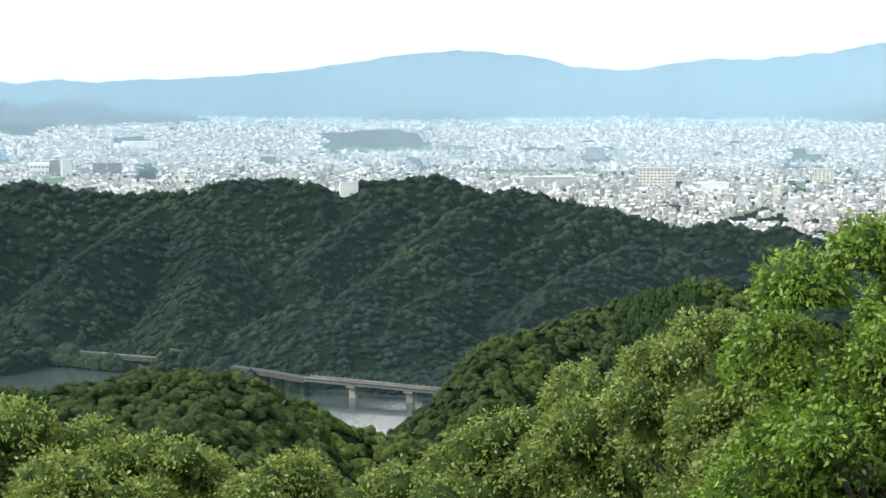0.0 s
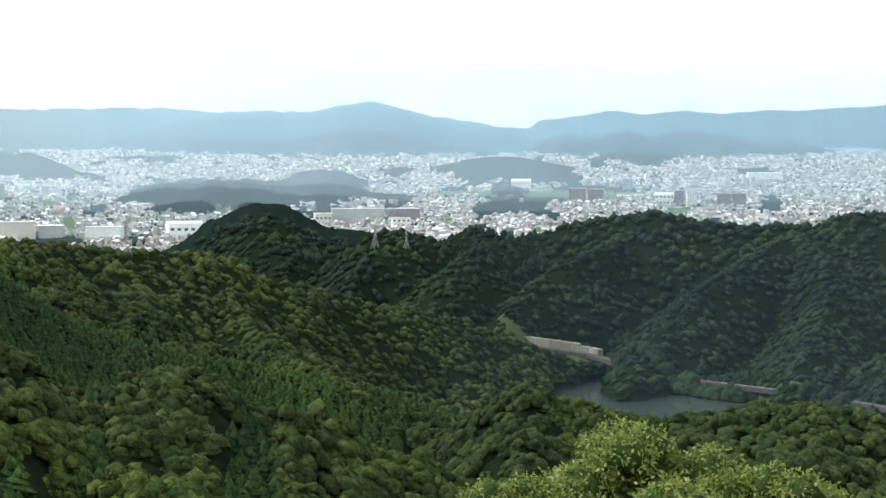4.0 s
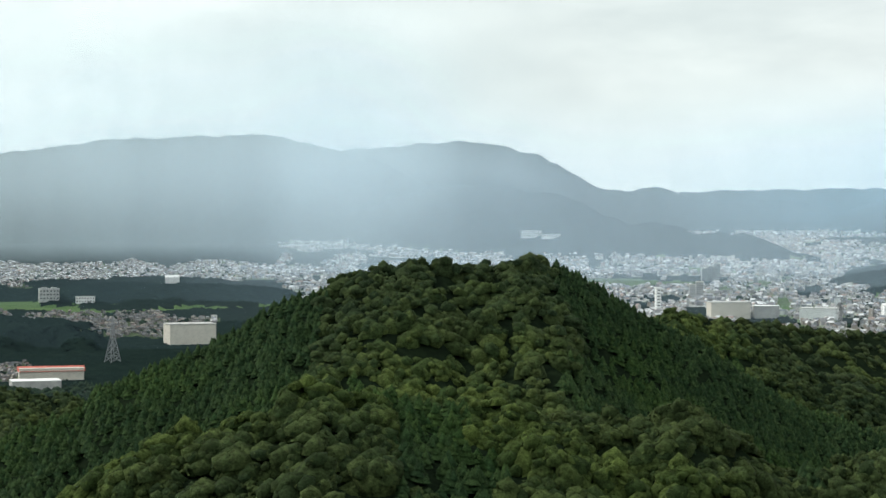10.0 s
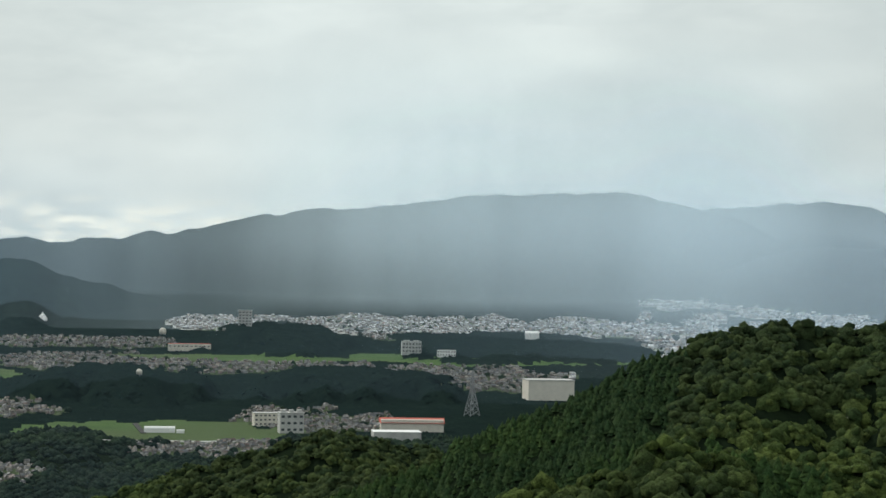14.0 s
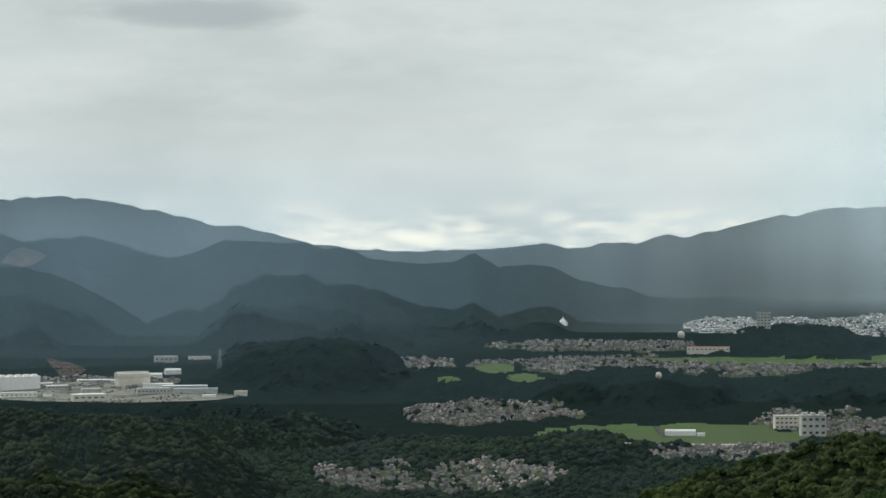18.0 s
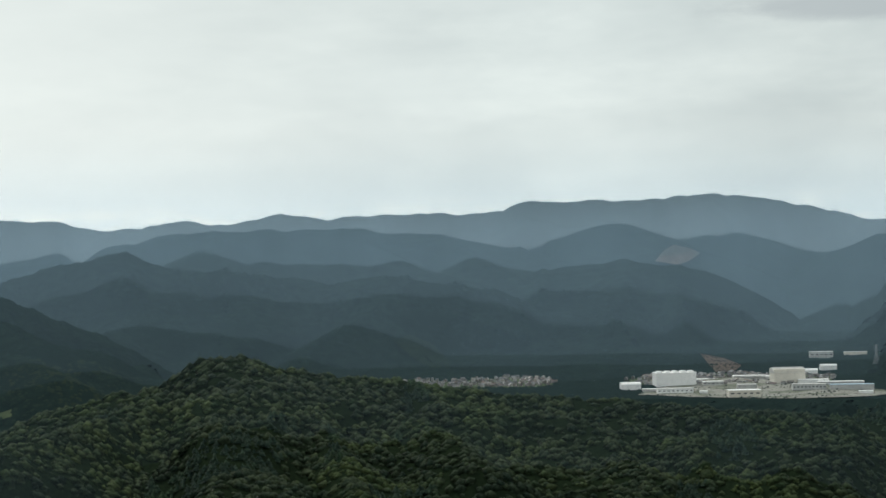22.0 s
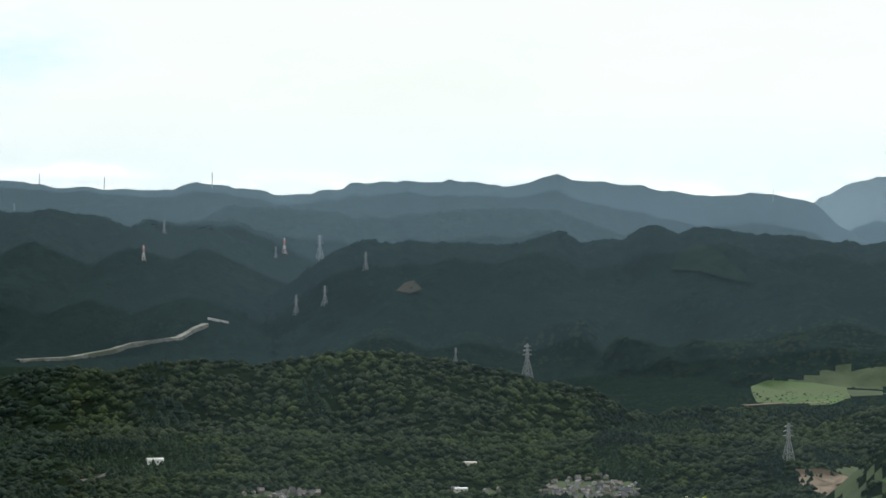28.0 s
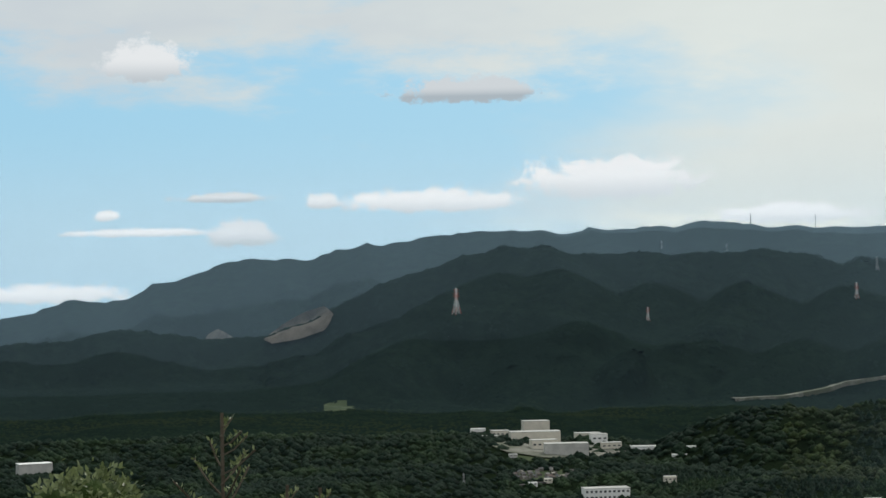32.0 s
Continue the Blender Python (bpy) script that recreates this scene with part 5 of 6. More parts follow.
draped("field_valley", [(95.88, -4.23), (95.41, -4.07), (94.18, -4.12), (93.34, -4.22), (93.26, -4.48), (93.72, -4.69), (94.95, -4.77), (95.73, -4.74)], M_FIELD, "green paddy field below the dark range")

# ---- the plain: landmarks ----
block("apartment_tower", "pair of tall dark and white striped apartment towers", (10.57, -2.07, 0.27, 0.44), M_DARKB, M_GREYB, 7, 4, 0.9, 12, group="apartment towers")
block("apartment_tower", "pair of tall dark and white striped apartment towers", (10.24, -2.08, 0.32, 0.44), M_WHITE, M_GREYB, 7, 4, 0.9, 12, group="apartment towers")
block("apartment_block", "brown tiled apartment slab with balconies", (9.36, -2.08, 0.38, 0.37), M_DARKB, M_GREYB, 6, 6, 0.6, 5, group="apartment towers")
block("apartment_block", "brown tiled apartment slab with balconies", (8.95, -2.08, 0.38, 0.37), M_DARKB, M_GREYB, 6, 6, 0.6, 5, group="apartment towers")
block("white_hall", "long white hall with a gabled roof", (10.96, -2.07, 0.51, 0.33), M_WHITE, M_WHITE, 2, 5, 0.7, 0, shape="gable")
block("office_block", "large pale office block with a flat roof", (-5.87, -2.41, 1.01, 0.52), M_CREAM, M_GREYB, 6, 10, 0.5, 0)
block("office_block", "dark grey office slab above the houses", (-4.16, -1.63, 0.54, 0.32), M_DARKB, M_GREYB, 5, 6, 0.5, 0)
block("warehouse", "white warehouse with a pale flat roof", (-7.39, -2.54, 0.84, 0.25), M_WHITE, M_WHITE, 0, 0, 0.8, 8)
block("warehouse", "low grey warehouse beside the railway", (-2.89, -2.39, 1.55, 0.23), M_GREYB, M_GREYB, 0, 0, 0.7, 5)
block("warehouse", "low white warehouse among houses", (8.26, -1.38, 0.99, 0.21), M_WHITE, M_WHITE, 0, 0, 0.7, 5)
block("warehouse", "white shed showing between two wooded hills", (2.59, -2.65, 0.53, 0.31), M_WHITE, M_GREYB, 0, 0, 0.8, 5)
block("apartment_block", "pale apartment slab among low houses", (-10.35, -2.29, 0.53, 0.40), M_CREAM, M_GREYB, 6, 5, 0.6, 0)
block("apartment_block", "pale apartment slab among low houses", (-4.88, -1.69, 0.28, 0.36), M_GREYB, M_GREYB, 5, 3, 0.6, 0)
for n_, bx in enumerate(((29.47, -2.43, 0.21, 0.46), (29.18, -1.95, 0.18, 0.40), (29.00, -1.95, 0.18, 0.49), (29.67, -2.44, 0.18, 0.40), (29.34, -1.95, 0.18, 0.34))):
    block("apartment_tower", "slim grey apartment tower in a tight cluster", bx, M_GREYB, M_CREAM, 8, 3, 0.8, 8, group="clustered towers")
block("water_tower", "slim white square tower standing alone", (30.60, -2.84, 0.18, 0.71), M_WHITE, M_WHITE, 8, 1, 1.0, 20, category="tower")
block("factory_hall", "large cream windowless hall with pilasters", (28.69, -2.99, 1.20, 0.46), M_CREAM, M_GREYB, 0, 0, 0.6, 12)
block("warehouse", "long pale warehouse with a metal roof", (27.68, -2.96, 0.72, 0.34), M_GREYB, M_WHITE, 0, 0, 0.7, 5)
block("warehouse", "white warehouse with a shallow gable", (24.10, -2.98, 1.03, 0.42), M_WHITE, M_WHITE, 1, 5, 0.6, 10, shape="gable")
block("warehouse", "low white shed with a flat roof", (26.24, -2.99, 1.08, 0.31), M_WHITE, M_GREYB, 0, 0, 0.8, -5)
block("warehouse", "row of long grey sheds by the tracks", (19.37, -2.53, 1.47, 0.34), M_GREYB, M_GREYB, 0, 0, 0.4, 3)
block("warehouse", "row of long grey sheds by the tracks", (18.11, -2.52, 0.90, 0.34), M_DARKB, M_GREYB, 0, 0, 0.5, 3)
block("office_block", "white boxy plant beside long sheds", (18.18, -2.71, 0.54, 0.28), M_WHITE, M_GREYB, 2, 4, 0.7, 5)
block("white_hall", "low white hall beside long sheds", (20.33, -2.61, 0.50, 0.31), M_CREAM, M_WHITE, 1, 4, 0.7, 8)
block("domed_hall", "white vaulted sports dome", (14.88, -1.59, 0.55, 0.15), M_WHITE, M_WHITE, 0, 0, 0.8, 0, shape="vault")
block("apartment_block", "dark brown apartment slab above fields", (13.34, -2.00, 0.47, 0.40), M_DARKB, M_GREYB, 6, 5, 0.6, 0, group="apartment towers")
block("apartment_block", "dark brown apartment slab above fields", (12.84, -1.99, 0.42, 0.37), M_DARKB, M_GREYB, 6, 5, 0.6, 0, group="apartment towers")
block("office_block", "pale blue glass office tower", (11.96, -1.62, 0.29, 0.29), M_BLUEROOF, M_GREYB, 5, 3, 0.7, 0)
block("hospital", "long white hospital on a wooded slope", (34.07, -0.84, 0.57, 0.17), M_WHITE, M_WHITE, 3, 10, 0.4, 0)
block("hospital_wing", "low white wing of the hillside hospital", (33.52, -0.84, 0.52, 0.09), M_WHITE, M_WHITE, 1, 8, 0.4, 0)
block("town_hall", "stepped grey concrete hall among trees", (47.20, -2.48, 0.56, 0.31), M_GREYB, M_GREYB, 3, 6, 0.6, 5, units=2)
block("school", "low white school beside green fields", (46.23, -2.56, 0.52, 0.18), M_WHITE, M_GREYB, 2, 7, 0.4, 0)
block("factory_hall", "large cream hall with a plain facade", (43.42, -3.69, 1.44, 0.56), M_CREAM, M_GREYB, 0, 0, 0.6, 14)
block("red_roofed_store", "long store with a rusty red roof", (47.15, -4.63, 1.77, 0.35), M_CREAM, M_RED, 0, 0, 0.4, 4, shape="gable")
block("school", "pale concrete school with several wings", (51.13, -4.53, 0.78, 0.37), M_CREAM, M_GREYB, 3, 6, 0.5, 10)
block("factory_hall", "ribbed grey plant beside the school", (50.46, -4.71, 0.73, 0.57), M_GREYB, M_GREYB, 3, 4, 0.6, 10, units=3)
block("warehouse", "low grey store by the road", (47.57, -4.89, 1.39, 0.26), M_GREYB, M_WHITE, 0, 0, 0.6, 6)
block("greenhouse", "long white glasshouse on the green field", (54.02, -4.73, 0.84, 0.12), M_WHITE, M_WHITE, 0, 0, 0.25, 3, shape="vault", category="greenhouse")
block("shed", "small white shed on the green field", (53.46, -4.74, 0.22, 0.09), M_WHITE, M_WHITE, 0, 0, 0.5, 0, shape="gable")
block("apartment_block", "grey apartment block at the forest edge", (51.76, -1.80, 0.37, 0.42), M_GREYB, M_GREYB, 5, 4, 0.5, 0)
block("warehouse", "bright white roofed store in town", (43.89, -2.02, 0.39, 0.15), M_WHITE, M_WHITE, 0, 0, 0.6, 0, shape="vault")
block("farm_store", "long pale store below the hills", (53.26, -2.51, 1.16, 0.15), M_CREAM, M_RED, 1, 10, 0.2, 0)

# ---- the works in the side valley ----
block("factory_block", "tall white factory block with rooftop units", (72.03, -3.42, 1.20, 0.36), M_WHITE, M_WHITE, 0, 0, 0.55, 12, units=5)
block("factory_shed", "white vaulted shed at the works entrance", (73.23, -3.51, 0.59, 0.15), M_WHITE, M_WHITE, 0, 0, 0.6, 8, shape="vault", group="works sheds")
block("factory_shed", "low white annex before the tall block", (72.02, -3.63, 1.01, 0.14), M_WHITE, M_GREYB, 1, 8, 0.4, 5, group="works sheds")
block("factory_shed", "low grey annex beside the tall block", (72.60, -3.58, 0.62, 0.09), M_GREYB, M_WHITE, 0, 0, 0.5, 5, group="works sheds")
block("factory_canopy", "long thin white loading canopy", (70.93, -3.32, 1.09, 0.08), M_WHITE, M_WHITE, 0, 0, 0.25, 3)
block("factory_shed", "grey shed under the loading canopy", (70.99, -3.43, 0.58, 0.12), M_GREYB, M_WHITE, 1, 5, 0.5, 6, group="works sheds")
block("factory_shed", "small white hut at the forest edge", (71.24, -3.65, 0.23, 0.09), M_WHITE, M_WHITE, 0, 0, 0.7, 5, shape="gable", group="works sheds")
block("workshop", "low cream workshop with red door frames", (70.16, -3.75, 0.93, 0.20), M_CREAM, M_WHITE, 1, 5, 0.5, 10)
block("factory_shed", "grey sawtooth shed behind the workshop", (70.08, -3.55, 0.55, 0.15), M_GREYB, M_GREYB, 0, 0, 0.6, 8, shape="gable", group="works sheds")
block("factory_shed", "long white roofed shed in the yard", (70.01, -3.29, 0.89, 0.12), M_GREYB, M_WHITE, 0, 0, 0.4, 4, shape="gable", group="works sheds")
block("factory_shed", "small white roofed shed by the tall hall", (69.58, -3.26, 0.44, 0.09), M_WHITE, M_WHITE, 0, 0, 0.5, 4, shape="gable", group="works sheds")
block("factory_hall", "tall grey hall with a sloped roof", (68.98, -3.39, 0.97, 0.40), M_CREAM, M_GREYB, 0, 0, 0.6, 16, shape="gable")
block("factory_shed", "low white store beside the tall hall", (68.29, -3.40, 0.85, 0.11), M_WHITE, M_WHITE, 0, 0, 0.4, 5, group="works sheds")
block("factory_shed", "long low shed with a pale roof edge", (67.56, -3.44, 1.24, 0.09), M_GREYB, M_WHITE, 0, 0, 0.25, 4, group="works sheds")
block("factory_shed", "grey parking deck with dark openings", (68.41, -3.59, 0.93, 0.17), M_GREYB, M_GREYB, 1, 9, 0.4, 5, group="works sheds")
block("factory_shed", "long shed with a pale blue roof", (67.27, -3.58, 1.19, 0.15), M_GREYB, M_BLUEROOF, 0, 0, 0.3, 4, group="works sheds")
block("factory_shed", "small white store at the yard end", (66.90, -3.70, 0.39, 0.09), M_WHITE, M_WHITE, 0, 0, 0.5, 4, group="works sheds")
block("factory_shed", "white vaulted store above the yard", (68.36, -3.15, 0.39, 0.11), M_WHITE, M_WHITE, 0, 0, 0.6, 8, shape="vault", group="works sheds")
block("factory_shed", "bright white vaulted store on the slope", (67.89, -3.04, 0.47, 0.11), M_WHITE, M_WHITE, 0, 0, 0.5, 10, shape="vault", group="works sheds")
block("factory_shed", "grey plant building up the slope", (68.07, -2.71, 0.65, 0.17), M_GREYB, M_GREYB, 1, 5, 0.5, 5, group="works sheds")
block("factory_shed", "pale flat store up the slope", (67.16, -2.64, 0.62, 0.08), M_CREAM, M_GREYB, 0, 0, 0.4, 5, group="works sheds")
block("factory_shed", "small pale shed past the wooded mound", (66.04, -3.64, 0.36, 0.14), M_CREAM, M_GREYB, 0, 0, 0.5, 5, shape="gable", group="works sheds")

# ---- the works under the southern range ----
block("factory_block", "tall pale block on top of the works", (121.22, -4.42, 0.78, 0.28), M_CREAM, M_GREYB, 0, 0, 0.6, 10)
block("factory_hall", "wide pale hall of the hillside works", (121.25, -4.71, 1.43, 0.28), M_CREAM, M_GREYB, 0, 0, 0.4, 8)
block("factory_shed", "pale stepped shed beside the wide hall", (122.20, -4.57, 0.51, 0.20), M_CREAM, M_GREYB, 1, 4, 0.6, 8, group="works sheds")
block("factory_hall", "low cream hall with an arched door", (121.01, -4.92, 0.78, 0.28), M_CREAM, M_GREYB, 1, 5, 0.5, 14)
block("factory_shed", "low grey lean-to at the works", (122.50, -4.60, 0.51, 0.09), M_GREYB, M_GREYB, 0, 0, 0.5, 6, shape="gable", group="works sheds")
block("factory_shed", "small white shed behind the works", (122.80, -4.41, 0.43, 0.09), M_WHITE, M_GREYB, 0, 0, 0.5, 6, shape="gable", group="works sheds")
block("factory_shed", "long grey yard shed at the works", (120.39, -5.09, 1.24, 0.34), M_GREYB, M_GREYB, 0, 0, 0.4, 6, group="works sheds")
block("factory_hall", "white cube hall of the works", (119.50, -4.78, 0.50, 0.25), M_WHITE, M_GREYB, 1, 3, 0.7, 12)
block("factory_hall", "pale stepped hall with a flat roof", (119.80, -4.66, 0.75, 0.18), M_CREAM, M_GREYB, 1, 6, 0.5, 10)
block("factory_shed", "pale low building at the yard end", (119.16, -4.96, 0.59, 0.20), M_CREAM, M_GREYB, 1, 4, 0.5, 8, group="works sheds")
block("factory_shed", "low white shed beside the lane", (118.29, -4.97, 0.70, 0.11), M_WHITE, M_GREYB, 0, 0, 0.4, 5, shape="gable", group="works sheds")
block("factory_shed", "low white hut by the clearing", (117.31, -5.19, 0.42, 0.09), M_WHITE, M_GREYB, 1, 4, 0.5, 5, shape="gable", group="works sheds")
block("factory_shed", "small white hut on the bank", (116.99, -4.95, 0.28, 0.09), M_WHITE, M_GREYB, 0, 0, 0.5, 5, shape="gable", group="works sheds")
block("workshop", "long white workshop with small windows", (119.33, -6.31, 1.34, 0.34), M_WHITE, M_GREYB, 2, 10, 0.4, 12)
block("workshop", "small white house near the workshop", (117.58, -5.85, 0.37, 0.18), M_CREAM, M_GREYB, 1, 3, 0.6, 10, shape="gable")
block("village_house", "small white roofed house below the works", (121.32, -5.91, 0.26, 0.11), M_WHITE, M_GREYB, 1, 2, 0.7, 10, shape="gable")
block("village_house", "small pale roofed house below the works", (120.89, -5.82, 0.25, 0.12), M_CREAM, M_GREYB, 1, 2, 0.7, -10, shape="gable")
block("village_house", "small grey roofed house below the works", (121.85, -5.12, 0.25, 0.09), M_GREYB, M_GREYB, 1, 2, 0.7, 10, shape="gable")
block("warehouse", "long grey warehouse beyond the bushes", (134.85, -5.27, 0.98, 0.30), M_GREYB, M_WHITE, 0, 0, 0.5, 12)
block("farmhouse", "pale farmhouse below the dark range", (91.47, -3.23, 0.37, 0.12), M_CREAM, M_GREYB, 1, 3, 0.5, 0)
block("village_house", "low white roofed house in the woods", (103.55, -6.50, 0.40, 0.12), M_CREAM, M_GREYB, 0, 0, 0.6, 0, shape="gable")
block("village_house", "green roofed house in the woods", (103.78, -7.24, 0.39, 0.15), M_CREAM, M_BLUEROOF, 1, 3, 0.7, 10, shape="gable")
block("village_house", "pale house at the bend of a lane", (112.15, -6.48, 0.49, 0.20), M_WHITE, M_GREYB, 1, 4, 0.6, 10, shape="gable")


# ---- pylons and masts ----
def pylon(name, label, banded):
    ob = empty(name, pose(0, 0, 0), label, "pylon")
    lo, hi, neck = 0.135, 0.02, 0.55
    mats = (M_RED, M_WHITE) if banded else (M_STEEL, M_STEEL)
    side = lambda z: lo + (0.035 - lo) * min(1, z / neck) if z < neck else 0.035 + (hi - 0.035) * (z - neck) / (1 - neck)
    steps = [0, 0.14, 0.28, 0.42, 0.55, 0.7, 0.85, 1.0]
    for sx, sy in ((1, 1), (1, -1), (-1, 1), (-1, -1)):
        for a, b, k in ((0, 0.28, 0), (0.28, 0.55, 1), (0.55, 0.8, 0), (0.8, 1.0, 1)):
            part("leg", beams("leg", [((sx * side(a), sy * side(a), a - (0.05 if a == 0 else 0)), (sx * side(b), sy * side(b), b))], 0.012, mats[k]), ob)
    cross = []
    for a, b in zip(steps, steps[1:]):
        p, q = side(a), side(b)
        for s in (1, -1):
            cross += [((-p, s * p, a), (q, s * q, b)), ((p, s * p, a), (-q, s * q, b)), ((s * p, -p, a), (s * q, q, b)), ((s * p, p, a), (s * q, -q, b))]
            cross += [((-q, s * q, b), (q, s * q, b)), ((s * q, -q, b), (s * q, q, b))]
    part("bracing", beams("bracing", cross, 0.005, mats[1]), ob)
    for z, w in ((0.68, 0.17), (0.80, 0.15), (0.92, 0.13)):
        part("cross_arm", beams("cross_arm", [((-w, 0, z), (w, 0, z)), ((-w, 0, z), (0, 0, z + 0.05)), ((w, 0, z), (0, 0, z + 0.05))], 0.011, mats[0]), ob)
    return ob


STEEL_PYLON = pylon("pylon", "grey steel lattice pylon on a wooded hill", False)
RED_PYLON = pylon("pylon", "red and white banded lattice pylon on a wooded hill", True)


def stand(proto, where, first=False):
    az, el, wd, hd = where
    r = ground_hit(az, el)
    h = radians(hd) * r
    m = facing(az, r, 35) @ Matrix.Diagonal((h, h, h, 1))
    tagged(proto, group="pylons")
    return copy_thing(proto, m)


for bx in ((107.68, -0.87, 0.30, 0.69), (106.42, -1.15, 0.24, 0.51), (107.54, -2.11, 0.30, 0.55), (108.32, -2.37, 0.21, 0.55), (101.97, -4.09, 0.37, 0.96), (103.94, -3.66, 0.18, 0.40), (94.86, -6.27, 0.46, 1.07), (108.88, -0.81, 0.15, 0.30),
           (111.92, -0.16, 0.19, 0.36), (25.69, -3.45, 0.31, 0.96), (18.03, -3.26, 0.28, 0.46), (18.89, -3.24, 0.19, 0.62), (45.50, -4.15, 0.28, 1.24), (66.61, -2.88, 0.15, 0.52), (117.68, 0.53, 0.12, 0.22), (115.92, 0.43, 0.11, 0.20), (123.21, -5.85, 0.19, 0.34)):
    stand(STEEL_PYLON, bx)
for bx in ((108.65, -0.70, 0.12, 0.43), (112.47, -0.91, 0.12, 0.43), (118.09, -1.43, 0.12, 0.37), (123.33, -1.16, 0.25, 0.71)):
    stand(RED_PYLON, bx)
for proto in (STEEL_PYLON, RED_PYLON):
    for o in (*proto.children, proto):
        bpy.data.objects.remove(o)


def mast(where, label):
    az, el, wd, hd = where
    r = ground_hit(az, el - 0.02) if el < 0.2 else ground_hit(az, el - 0.05)
    h = radians(hd) * r + 2
    ob = empty("radio_mast", facing(az, r), label, "mast", "ridge masts")
    part("pole", beams("pole", [((-0.4, 0, -2), (0, 0, h)), ((0.4, 0, -2), (0, 0, h)), ((0, 0.5, -2), (0, 0, h))], h * 0.022, M_STEEL), ob)
    part("antenna", beams("antenna", [((-h * .06, 0, h * .8), (h * .06, 0, h * .8)), ((-h * .04, 0, h * .65), (h * .04, 0, h * .65))], h * 0.03, M_STEEL), ob)


for bx in ((92.22, 1.50, 0.09, 0.40), (90.68, 1.53, 0.09, 0.33), (95.31, 0.86, 0.09, 0.29), (110.62, 1.15, 0.09, 0.36), (115.26, 1.21, 0.06, 0.26), (113.53, 1.10, 0.06, 0.31), (115.27, 1.20, 0.09, 0.28), (113.53, 1.12, 0.06, 0.33), (110.63, 1.20, 0.06, 0.34)):
    mast(bx, "thin grey radio mast on the skyline")


# ---- pale monuments in the woods ----
def stupa(where, label):
    az, el, wd, hd = where
    r = ground_hit(az, el)
    h, w = radians(hd) * r, radians(wd) * r
    ob = empty("stupa", facing(az, r), label, "stupa")
    v, f, prof = [], [], [(0.5, -0.3), (0.5, 0.15), (0.36, 0.2), (0.36, 0.36), (0.3, 0.48), (0.16, 0.58), (0.1, 0.62), (0.07, 0.8), (0.0, 1.0)]
    for x, z in prof:
        v += [(math.cos(k * 0.5236) * x * w, math.sin(k * 0.5236) * x * w, z * h) for k in range(12)]
    f = [(12 * i + k, 12 * i + (k + 1) % 12, 12 * i + 12 + (k + 1) % 12, 12 * i + 12 + k) for i in range(len(prof) - 1) for k in range(12)]
    part("dome", mesh_of("dome", v[:72], f[:60], [M_WHITE], None, True), ob)
    part("spire", mesh_of("spire", v, f[60:], [M_WHITE], None, True), ob)


stupa((57.21, -1.68, 0.25, 0.20), "white peace stupa on the forested slope")


def ball_tank(where, label):
    az, el, wd, hd = where
    r = ground_hit(az, el)
    s = radians(wd) * r / 2
    ob = empty("ball_tank", facing(az, r), label, "tank")
    v, f = ico(3)
    part("sphere", mesh_of("sphere", v * s + [0, 0, s * 1.1], f, [M_CREAM], None, True), ob)
    for k in range(5):
        a = k * 1.2566
        part("leg", beams("leg", [((math.cos(a) * s * .8, math.sin(a) * s * .8, -1), (math.cos(a) * s * .8, math.sin(a) * s * .8, s))], s * 0.1, M_WHITE), ob)


ball_tank((53.99, -2.09, 0.20, 0.22), "pale spherical gas tank at the forest edge")
ball_tank((54.60, -3.18, 0.17, 0.15), "small white spherical tank in the woods")


# ---- reservoir road, bridge and wall ----
def ribbon(name, pts, width, thick, mat, label, category, kind="", lift=0.0, parent=None):
    """A strip of road through points (x, y, z)."""
    P = np.array(pts)
    t = np.gradient(P, axis=0)
    t[:, 2] = 0
    t /= np.linalg.norm(t, axis=1)[:, None]
    nrm = np.stack([-t[:, 1], t[:, 0], 0 * t[:, 0]], -1) * width / 2
    up = np.array([0, 0, lift])
    V = np.concatenate([P - nrm + up, P + nrm + up, P + nrm - [0, 0, thick], P - nrm - [0, 0, thick]])
    n = len(P)
    F = [(k + s * n, k + 1 + s * n, k + 1 + (s + 1) % 4 * n, k + (s + 1) % 4 * n) for k in range(n - 1) for s in range(4)]
    ob = new(name, mesh_of(name, V, F, [mat]))
    if parent:
        ob.parent = parent
        return ob
    return tagged(ob, label, category, kind=kind)


def polar(az, r, z):
    a = radians(az)
    return (-math.sin(a) * r, math.cos(a) * r, EYE + z)


SHORE = [polar(a, float(shore_road(a)), ROAD_Z + max(0, a - 11) * 2.2) for a in np.arange(3.7, 15.3, 0.3)]
ribbon("road", SHORE, 6.5, 2.5, M_ASPHALT, "grey road cut along the wooded reservoir shore", "road", "structure", 0.2)


